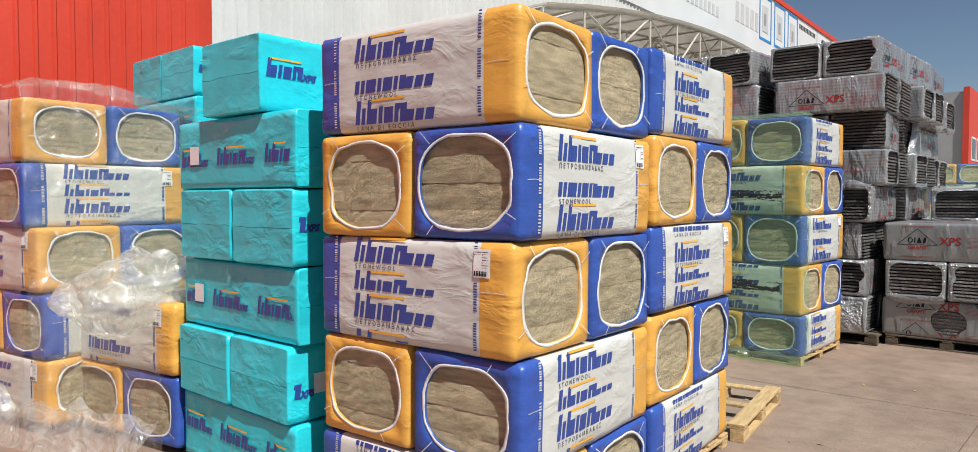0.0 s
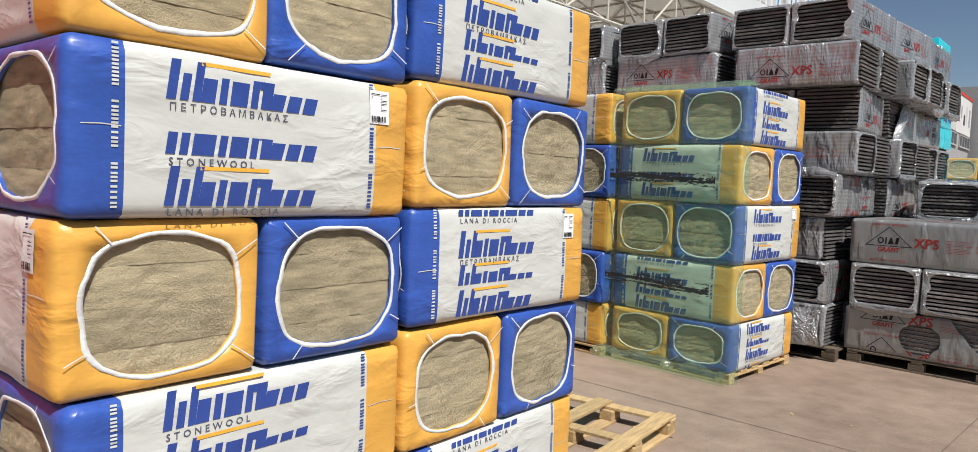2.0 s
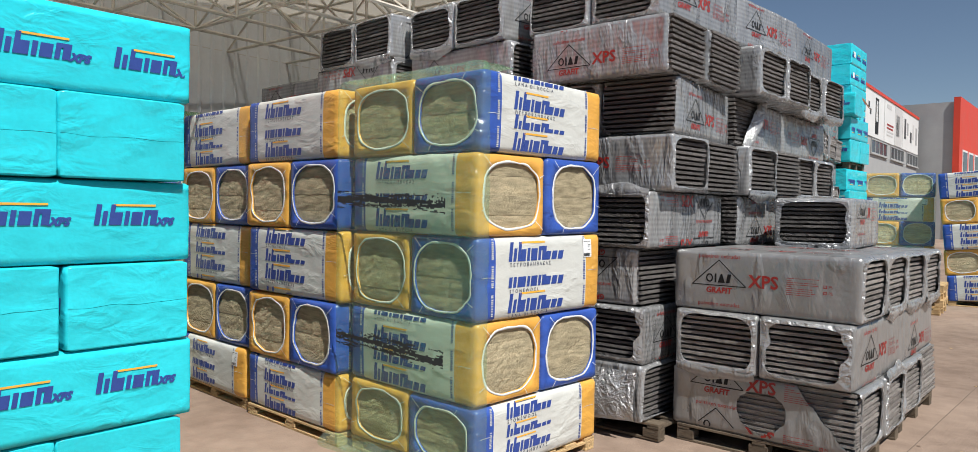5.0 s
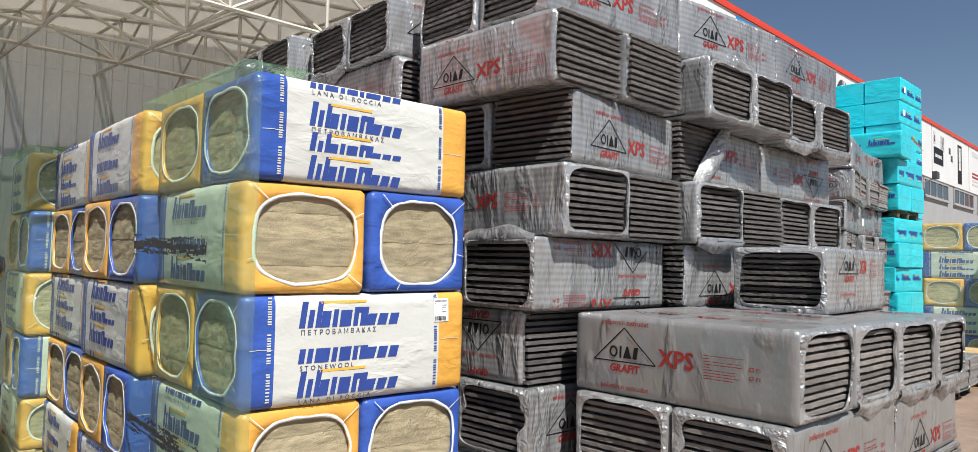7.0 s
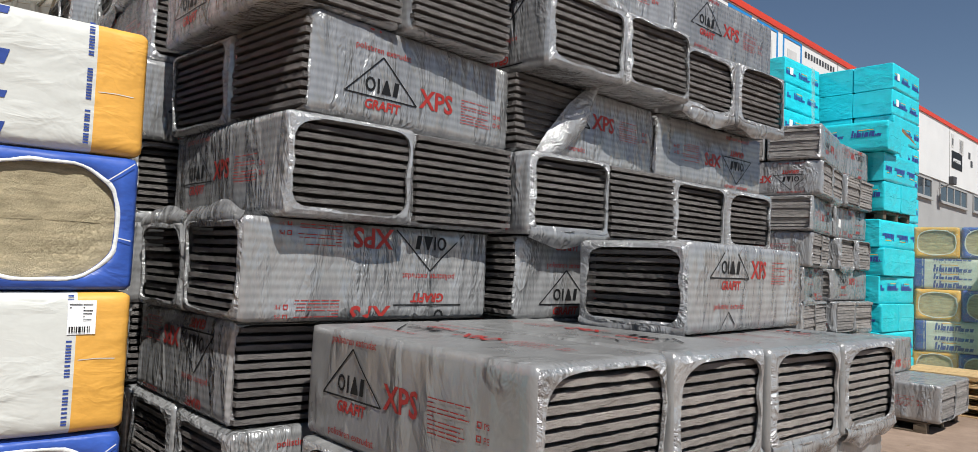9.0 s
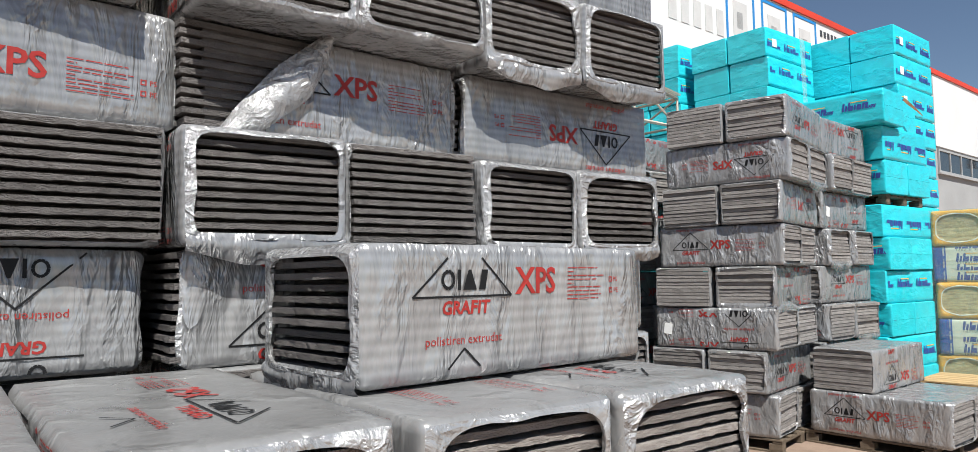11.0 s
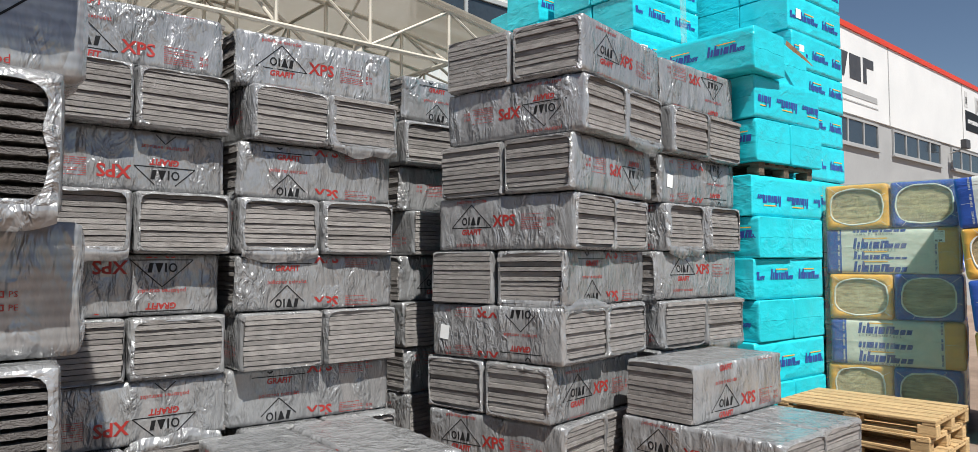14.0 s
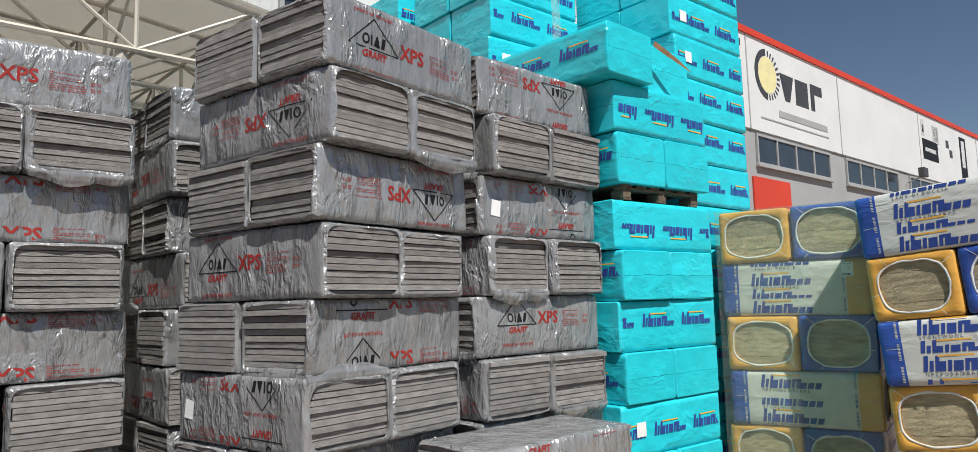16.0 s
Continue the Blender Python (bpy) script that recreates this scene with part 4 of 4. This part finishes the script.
sign("picture_panel", "grey and black tool pictures on the white wall band", M_DARK, [(0.2, 0.8, 0.6, 1.9, M_DARK), (1.2, 1.7, 0.9, 1.7, M_GREYWALL), (2.4, 3.0, 0.5, 1.2, M_DARK), (3.4, 3.9, 0.8, 1.8, M_FADED), (4.6, 5.2, 0.5, 1.7, M_GREYWALL)], 57.8, 6.1)
dr = slab("door_1", WX + 0.01, WX + 0.05, 31.0, 33.0, 0, 4.75, M_RED, "red metal warehouse door", "door")

# wall lamp under the sign band
lamp = thing("wall_lamp", "small grey floodlight on a wall bracket", "lamp", m=pose(WX + 0.06, 42.2, 5.62))
bm = bmesh.new()
rod(bm, (0, 0, 0), (0.5, 0, 0.15), 0.03)
part("bracket", bm, M_GREYWALL, lamp)
bm = bmesh.new()
box(bm, 0.42, 0.62, -0.22, 0.22, 0.12, 0.45, 0, 0.02)
part("lamp_head", bm, M_DARK, lamp)

# the warehouse stands slightly askew to the stacks
askew = pose(-9.5, 31.5, 0, 0, 0, 2.87) @ pose(9.6, -31.5, 0)
for ob in list(scene.objects):
    if ob not in BUILT and ob.parent is None:
        ob.matrix_basis = askew @ ob.matrix_basis

# red building at the far end
far = thing("red_building", "far red office building with a row of windows", "building")
bm = bmesh.new()
box(bm, -24, -8.9, 64.2, 92, 0, 9.7)
part("wall", bm, M_GREYWALL, far, "grey side wall")
bm = bmesh.new()
box(bm, -9.0, -8.6, 64.0, 92, 0, 10.0)
part("front_wall", bm, M_RED, far, "red front wall")
for i in range(9):
    bm = bmesh.new()
    box(bm, -8.6, -8.56, 65.2 + i * 2.6, 67.2 + i * 2.6, 4.6, 6.4)
    w = part("window", bm, M_SIGN, far)
    bm = bmesh.new()
    box(bm, -8.56, -8.54, 65.4 + i * 2.6, 67.0 + i * 2.6, 4.75, 6.25)
    part("pane", bm, M_GLASS, w)
bm = bmesh.new()
for i in range(8):
    box(bm, -8.6, -8.5, 74 + i * 1.2, 74.8 + i * 1.2, 7.2, 8.1)
part("sign_bars", bm, M_YELLOW, far, "pale sign bars")

# space-frame canopy on the warehouse wall
can = thing("canopy", "beige steel space-frame canopy with a sheet roof on the warehouse wall", "canopy", kind="structure")
CX0, CX1, CY0, CY1, CZ0 = -8.72, -5.4, 6.6, 17.46, 3.66
nb, mb = 12, 4
gy = [CY0 + (CY1 - CY0) * i / nb for i in range(nb + 1)]
gx = [CX0 + (CX1 - CX0) * i / mb for i in range(mb + 1)]


def crown(y):
    return 4.41 - 0.016 * (y - 12.7) ** 2


bm = bmesh.new()
rows = [[[bm.verts.new((x, y, crown(y) + dz)) for dz in (0.03, 0.05)] for x in (CX0, CX1 + 0.06)] for y in gy]
for a, b in zip(rows, rows[1:]):
    for q in ((a[0][0], a[1][0], b[1][0], b[0][0]), (a[0][1], b[0][1], b[1][1], a[1][1]), (a[1][0], a[1][1], b[1][1], b[1][0])):
        bm.faces.new(q)
part("roof_sheet", bm, M_MEMB, can, "beige sheet roof")


def canopy_rod(name, a, b, r):
    bm = bmesh.new()
    rod(bm, a, b, r)
    part(name, bm, M_STEEL, can)


for x in gx:
    canopy_rod("chord", (x, CY0, CZ0), (x, CY1, CZ0), 0.022)
    for y, yn in zip(gy, gy[1:]):
        canopy_rod("chord", (x, y, crown(y)), (x, yn, crown(yn)), 0.022)
for y in gy:
    for z in (CZ0, crown(y)):
        canopy_rod("chord", (CX0, y, z), (CX1, y, z), 0.018)
for j, x in enumerate(gx):
    for i, y in enumerate(gy):
        canopy_rod("strut", (x, y, CZ0), (x, y, crown(y)), 0.017)
        up = i % 2
        if i < nb:
            canopy_rod("brace", (x, y, crown(y) if up else CZ0), (x, gy[i + 1], CZ0 if up else crown(gy[i + 1])), 0.016)
        if j < mb:
            canopy_rod("brace", (x, y, CZ0 if (i + j) % 2 else crown(y)), (gx[j + 1], y, crown(y) if (i + j) % 2 else CZ0), 0.014)
for y in (10.8, 15.56):
    canopy_rod("post", (CX1 - 0.05, y, 0), (CX1 - 0.05, y, CZ0), 0.05)

can.matrix_basis = pose(-5.4, 15.65, 0, 0, 0, 2.87) @ pose(5.4, -15.65, 0)

# ---- stone wool stacks ----
H, X, XF = 0.458, 0.415, 0.42
WZ = (0.09, 0.50, 1.00, 1.505, 2.005, 2.485)
stack("wool", -1.815, 2.255, 5, H, "F", 3.0, zs=(0.09, 0.505, 0.99, 1.485, 1.975, 2.455), jit=0.006, dx=(0, 0.01, 0.0, 0.01, 0.0), tw=(0, 0.5, 0, 1.0, 0.3), vs=(1, 3, 0, 2, 5))
stack("wool", -1.88, 3.50, 5, H, "R", 3.0, zs=(0.09, 0.53, 1.03, 1.515, 2.015, 2.485), jit=0.006, vs=(1, 3, 4, 5, 1))
stack("wool", -2.335, 7.40, 5, H, "R", -1.5, zs=WZ, jit=0.006, vs=(3, 1, 2, 5, 1))
stack("wool", -3.60, 7.36, 5, H, "F", -1.0, zs=WZ, vs=(1, 0, 3, 2, 5))
stack("wool", -4.87, 7.42, 5, H, "F", -2.0, zs=WZ)
stack("wool", -6.12, 7.30, 5, H, "F", -3.0, zs=WZ)
stack("wool", -5.64, 1.70, 5, H, "F", 8.0, z=0.09, dx=(0.10, 0.10, 0.04, -0.02, -0.10), tw=(3, 1, 2, -2, 1), base=False)
stack("wool", -4.53, 2.15, 2, 0.47, "F", 9.0, z=0.05, base=False, skip=((1, 1),))
stack("wool", -2.36, 20.56, 5, 0.475, "R", 17.0)
stack("wool", -0.83, 20.24, 5, 0.480, "F", 7.0, lean=-4.8, vs=(1, 2, 0, 3, 4))
# ---- cyan stacks ----
stack("cyan", -3.24, 2.18, 5, 0.420, "F", 0.0, z=0.04, base=False, vs=(1, 0, 2, 3, 4), fl="^^^^^")
pack("cyan", X + 0.01, pose(-3.83, 2.78, 0.04 + 5 * 0.42, 0, 0, 91.5), v=1)
stack("cyan", -5.80, 2.98, 7, X, "R", 0.0, z=0.04, base=False)
stack("cyan", -4.50, 3.50, 6, X, "R", 0.0)
stack("cyan", -3.32, 4.94, 6, X, "R", 0.0, vs=(1, 3, 5, 3, 1, 2), fl="v^v^v^")
stack("cyan", -3.43, 18.66, 6, 0.398, "R", 0.0, vs=(1, 2, 0, 3, 5, 4), fl="^^^^^v")
up = stack("cyan", -3.42, 18.66, 2, X, "R", 0.0, z=0.126 + 6 * 0.398 + 0.126, base=False, vs=(1, 2), fl="^v")
pallet(-4.04, 19.28, 0, 0.126 + 6 * 0.398, 1.16, 1.0, "dark wooden pallet between two tiers of cyan packs", wood=M_WOOD2)
pack("cyan", X - 0.004, pose(-3.95, 18.75, up, 0, 0, 4), v=3)
pack("cyan", X - 0.004, pose(-4.10, 19.45, up, 0, 0, 2))
stack("cyan", -3.78, 20.03, 6, X, "R", 2.0, same=True, fl="^^^^^^")
stack("cyan", -3.78, 20.03, 6, X, "R", 2.0, same=True, z=0.126 + 6 * X, base=False, fl="^^^^^^")
stack("cyan", -4.86, 18.62, 6, X, "R", 0.0, same=True)
stack("cyan", -4.86, 18.62, 6, X, "R", 0.0, same=True, z=0.126 + 6 * X, base=False, fl="^^^^^^")
stack("cyan", -6.22, 18.5, 6, X, "R", 0.0, same=True)
stack("cyan", -6.22, 18.5, 5, X, "R", 0.0, same=True, z=0.126 + 6 * X, base=False)
pack("cyan", 0.50, pose(-6.56, 19.10, 0.126 + 11 * X, 0, 0, 92), v=1)
pack("cyan", X - 0.004, pose(-7.20, 19.35, 0.126 + 11 * X, 0, 0, 88), v=3)
# ---- graphite foam stacks ----
stack("foam", -2.02, 9.00, 8, XF, "R", z=0.135, dx=(-0.14, -0.14, -0.17, -0.08, 0.03, -0.03, 0.05, -0.02), dy=(-.06, -.05, -.06, -.05, 0.02, 0.05, -0.06, 0.0), tw=(0, 1, 0, 1, 0, 5, 1, -1), vb=(0, 1, 5, 1, 2, 0, 5, 0), vs=(0, 3, 2, 4, 6, 5, 5, 3), fl="^^vv^^^^")
stack("foam", -2.00, 10.29, 8, XF, "R", z=0.135, dx=(0, 0, 0, 0.0, 0.06, -0.07, 0.13, 0.02), vb=(0, 1, 5, 1, 2, 0, 6, 0), vs=(0, 3, 2, 2, 4, 8, 1, 6), fl="^^^^^^v^")
stack("foam", -2.03, 11.58, 8, XF, "R", z=0.135, dx=(-0.06, -0.06, -0.07, -0.14, 0.04, -0.07, 0.09, 0.0), vb=(0, 1, 4, 1, 1, 0, 4, 0), vs=(0, 3, 2, 3, 4, 0, 7, 0), fl="^^^^^v^^")
stack("foam", -3.38, 8.88, 8, XF, "R", -1.0, z=0.135, fl="^^^^^^^^", vs=(0, 3, 2, 6, 4, 3, 0, 6))
stack("foam", -4.74, 8.80, 8, XF, "R", -2.0, z=0.135, fl="^^^^^^v^")
stack("foam", -6.1, 8.95, 7, XF, "F", -2.0, z=0.135)
stack("pale", -0.78, 9.20, 3, 0.425, "F", turn=0.5, vs=(9, 3, 0), vb=(1, 4, 1), fl="^^^")
stack("pale", -0.80, 10.52, 3, 0.418, "F", turn=0.5)
pack("foam", X - 0.004, pose(-1.55, 11.17, 0.126 + 3 * 0.418 + 0.008, 0, 0, 95), v=1)
# flat board stacks
stack("slab", -4.64, 12.90, 8, 0.405, "R", 1.0, vs=(0, 5, 2, 1, 4, 5, 6, 2), fl="^v^v^v^^")
stack("slab", -4.66, 14.22, 8, 0.405, "R", 1.5, vs=(0, 4, 5, 4, 1, 4, 6, 3), fl="^^^^^^^^")
stack("slab", -5.12, 15.86, 8, 0.405, "R", 3.0)
stack("slab", -3.27, 16.02, 8, 0.412, "R", 12.5, dx=(-0.10, -0.10, -0.05, -0.04, 0.0, 0.05, 0.12, 0.15), vs=(0, 3, 7, 4, 0, 0, 6, 3), fl="^^v^^vv^")
stack("slab", -3.50, 17.36, 8, 0.412, "R", 4.0, vs=(0, 6, 2, 7, 4, 7, 0, 2), fl="^^^^^v^v")
stack("slab", -3.35, 13.95, 1, X, "F", 1.0)
low = stack("slab", -2.22, 16.72, 1, X, "F", 2.0, vs=(0,), fl="^")
pack("slab", X - 0.004, pose(-3.08, 17.35, low, 0, 0, 93), v=2)

# ---- pallets ----
pallet(-2.42, 5.35, 98.0, 0.0, 1.2, 0.9, "pale broken wooden pallet with missing deck boards on the concrete", missing=(1, 2, 4))
for i in range(4):
    pallet(-2.50 + 0.03 * (i % 2), 18.75, 3.0 + 2 * (i % 2), i * 0.1275, 1.2, 0.85, "pale wooden pallet in a low pile")


# ---- loose films ----
def sheet(name, label, place, nu, nv, material, amp, seed, category="plastic film", group=""):
    """A creased sheet: place(u, v) gives a point and the way out of it."""
    bm = bmesh.new()
    g = []
    for i in range(nu + 1):
        row = []
        for j in range(nv + 1):
            p, n = place(i / nu, j / nv)
            p, n = Vector(p), Vector(n)
            q = p * 5
            d = amp * (noise.noise(q + Vector((seed, 0, 0))) + 0.5 * noise.noise(q * 2.7 + Vector((0, seed, 0))))
            row.append(bm.verts.new(p + n * (d + amp)))
        g.append(row)
    for i in range(nu):
        for j in range(nv):
            f = bm.faces.new((g[i][j], g[i + 1][j], g[i + 1][j + 1], g[i][j + 1]))
            f.smooth = True
    ob = tagged(new(name, mesh_of(name, bm, material)), label, category, group)
    if material in (M_CLING, M_CLEAR, M_HAZE, M_TORN):
        ob.visible_shadow = False        # thin clear film lets the daylight through
    return ob


def wrap_place(x0, x1, y0, round_by, top, hem, tilt=0.0):
    """Round the front of a stack: along the front face, then round_by metres up the right face; over the top edge."""
    front = x1 - x0
    total = front + round_by

    def place(u, v):
        s = u * total
        z = hem + v * (top + 0.35 - hem)
        over = max(0.0, z - top)
        z = min(z, top + 0.012)
        if s < front:
            return (x0 + s, y0 - 0.03 + over, z), ((0, -1, 0) if not over else (0, 0, 1))
        return (x1 + 0.03 - over, y0 + (s - front) + (over if s - front < over else 0), z), ((1, 0, 0) if not over else (0, 0, 1))
    return place


sheet("cling_film", "greenish clear stretch film round a stack of wool packs", wrap_place(-3.60, -2.33, 7.385, 0.05, 2.495, 0.02), 60, 70, M_CLING, 0.008, 3)
sheet("cling_film", "greenish clear stretch film round a stack of wool packs", wrap_place(-7.37, -6.10, 7.29, 0.35, 2.495, 0.0), 50, 60, M_CLING, 0.02, 8)


def d_place(u, v):
    z = v * 2.85
    over = max(0.0, z - 2.42)
    lean = 0.10 - 0.07 * min(z, 2.42)
    y = 1.63 + 1.40 * u
    return (-5.58 + lean - 0.14 * (y - 1.7) - over, y, min(z, 2.43) + 0.05 * math.sin(u * 5) * (over > 0)), ((1, 0, 0) if not over else (0, 0, 1))


sheet("cling_film", "crumpled clear plastic hood over a stack of wool packs", d_place, 60, 110, M_CLEAR, 0.035, 5)
sheet("cling_film", "crumpled clear plastic film over two low wool packs", lambda u, v: ((-5.74 + 1.24 * u, 1.90 + 0.19 * u, 0.02 + 1.0 * v), (0.15, -1, 0)), 50, 50, M_CLEAR, 0.035, 25)
sheet("cling_film", "crumpled clear plastic film on the shaded side of a stack", lambda u, v: ((-6.84 + 1.26 * u, 1.47 + 0.17 * u, 0.02 + 2.42 * v), (0.15, -1, 0)), 40, 60, M_CLEAR, 0.03, 26)


def clump(u, v):
    a, b = u * 2 * math.pi, (v - 0.5) * math.pi
    r = 1 + 0.35 * noise.noise((2 * math.cos(a) * math.cos(b), 2 * math.sin(a) * math.cos(b), 2 * math.sin(b)))
    n = Vector((0.30 * math.cos(a) * math.cos(b) + 0.16 * math.sin(a) * math.cos(b), 0.36 * math.sin(a) * math.cos(b), 0.24 * math.sin(b) + 0.06 * math.sin(a)))
    return Vector((-4.90, 2.06, 1.06)) + n * r * 0.88, n.normalized()


sheet("torn_film", "torn and bunched translucent plastic film hanging from a stack", clump, 110, 80, M_TORN, 0.035, 2)

def flap_place(u, v):
    """A curled strip along the slanting edge where the sleeve is torn."""
    p = Vector((-2.075, 10.45, 2.235)).lerp(Vector((-2.085, 10.86, 2.66)), u)
    wide = 0.16 * math.sin(math.pi * (0.12 + 0.8 * u)) * (1 + 0.25 * noise.noise((u * 4, 3, 1)))
    return p + Vector((0.05 * math.sin(v * 2.6) + 0.012, 0.0, 0.0)) + Vector((0, 0.72, -0.69)) * wide * (v - 0.25), (1, -0.2, 0.2)


sheet("torn_film", "torn silver film edge curling off a foam board pack", flap_place, 40, 14, M_SILVER2, 0.014, 4)

def hang(x0, x1, y, z0, z1, taper, out):
    """A loose flap of film on a front face, its lower edge slanting."""
    def place(u, v):
        low = z0 + (z1 - z0) * taper * u
        return (x0 + (x1 - x0) * u, y - out * math.sin(v * 2.2), z1 + (low - z1) * v), (0, -1, 0.15)
    return place


sheet("torn_film", "loose silver film skirt hanging from a foam board stack", hang(-2.75, -2.17, 8.945, 0.10, 0.50, 0.15, 0.05), 22, 14, M_SILVER2, 0.012, 9)


def skirt(u, v):
    a = v * math.pi
    return (-3.62 + 1.30 * u, 7.36 - 0.05 - 0.07 * math.sin(a) - 0.03 * noise.noise((u * 6, 0, 1)), 0.012 + 0.13 * v * (1 + 0.5 * noise.noise((u * 7, 3, 1)))), (0, -1, 0.2)


sheet("torn_film", "bunched greenish film along the foot of a wool stack", skirt, 60, 12, M_CLING, 0.02, 13)


def foot(u, v):
    return (-6.0 + 1.5 * u + 0.05 * noise.noise((u * 9, v, 2)), 1.56 + 0.50 * u - 0.20 * (1 - v), 0.01 + 0.26 * v * (1 + 0.6 * noise.noise((u * 8, 1, 4)))), (0.3, -0.8, 0.4)


sheet("torn_film", "crumpled clear film bunched at the foot of a stack", foot, 60, 16, M_TORN, 0.04, 15)

# film round the stack by the pallet pile
sheet("cling_film", "clear stretch film round a stack of wool packs", lambda u, v: ((-3.54 + u * 1.19, 20.15 + u * 0.37, 0.05 + v * 2.45), (0, -1, 0)), 40, 60, M_HAZE, 0.012, 12)

def roll_place(u, v):
    a = u * 2 * math.pi
    z = v * 1.72
    r = 0.42 * (1 + 0.05 * math.sin(z * 13)) * (1 if v < 0.94 else max(0.02, 1 - ((v - 0.94) / 0.06) ** 2))
    return (-5.95 + r * math.cos(a), 6.66 + r * math.sin(a), z), (math.cos(a), math.sin(a), 0)


sheet("wrapped_roll", "tall load wrapped in shiny black plastic film", roll_place, 48, 70, M_BLACKFILM, 0.025, 6, "wrapped load")

sheet("tape_strip", "shiny clear tape strip down a cyan stack", lambda u, v: ((-4.835, 19.42 + 0.12 * u + 0.05 * v, 5.08 - 2.2 * v), (1, 0, 0)), 6, 50, M_TORN, 0.010, 17, "tape")
sheet("paper_strip", "torn brown paper strip hanging on a cyan pack", lambda u, v: ((-3.36 + 0.05 * v, 19.12 + 0.42 * v + 0.03 * u, up + 0.36 - 0.17 * v + (0.05 * u - 0.02) * (1 - v * v)), (1, -0.3, 0)), 3, 14, M_BROWN, 0.006, 18, "paper")

# ---- ground details ----
for x0, y0, x1, y1 in ((-12, 6.35, 6, 6.75), (-1.0, -6, -0.35, 26), (-12, 15.3, 6, 15.6)):
    bm = bmesh.new()
    d = Vector((x1 - x0, y1 - y0)).normalized()
    o = Vector((-d.y, d.x)) * 0.0032
    n = 60
    rows = []
    for i in range(n + 1):
        c = Vector((x0 + (x1 - x0) * i / n, y0 + (y1 - y0) * i / n)) + o * 1.4 * noise.noise((i * 0.7, x0, y0))
        rows.append((bm.verts.new((c.x - o.x, c.y - o.y, 0.004)), bm.verts.new((c.x + o.x, c.y + o.y, 0.004))))
    for a, b in zip(rows, rows[1:]):
        bm.faces.new((a[0], b[0], b[1], a[1]))
    tagged(new("floor_joint", mesh_of("floor_joint", bm, M_JOINT)), "thin dark joint in the concrete slab", "joint", kind="structure")

rnd = random.Random(21)
bm = bmesh.new()
for i in range(70):
    x, y, a, s = rnd.uniform(-2.4, 1.5), rnd.uniform(4.5, 19.5), rnd.uniform(0, 6.3), rnd.uniform(0.01, 0.035)
    if x < -0.7 and y > 7.2 and not (13.2 < y < 16.4):
        continue
    c, q = math.cos(a) * s, math.sin(a) * s
    bm.faces.new([bm.verts.new(p) for p in ((x - c, y - q, 0.004), (x + q * 0.5, y - c * 0.5, 0.010), (x + c, y + q, 0.006), (x - q * 0.4, y + c * 0.4, 0.004))])
tagged(new("litter", mesh_of("litter", bm, M_WOOD)), "scattered dry leaves and wood chips on the concrete", "litter", kind="stuff")

# black rub marks on the film of the front stack
for zc, seed in ((1.72, 1), (0.80, 2)):
    bm = bmesh.new()
    n, k = 90, 18
    g = [[bm.verts.new((-3.58 + 1.05 * i / n, 7.335 - 0.018 * (i / n), zc + 0.13 * (j / k - 0.5) - 0.03 * i / n)) for j in range(k + 1)] for i in range(n + 1)]
    for i in range(n):
        for j in range(k):
            d = 0.8 * noise.noise((i * 0.045 + seed * 7, j * 0.35, 0)) + 0.45 * noise.noise((i * 0.25, j * 1.1, seed)) + 0.35 * noise.noise((i * 0.9, j * 0.9, seed + 4)) - 1.5 * abs(j / k - 0.5) + 0.36
            if d > 0:
                bm.faces.new((g[i][j], g[i + 1][j], g[i + 1][j + 1], g[i][j + 1]))
    bmesh.ops.delete(bm, geom=[v for v in bm.verts if not v.link_faces], context="VERTS")
    tagged(new("rub_mark", mesh_of("rub_mark", bm, M_SMEAR)), "black smeared rub mark across a film-wrapped pack", "stain")
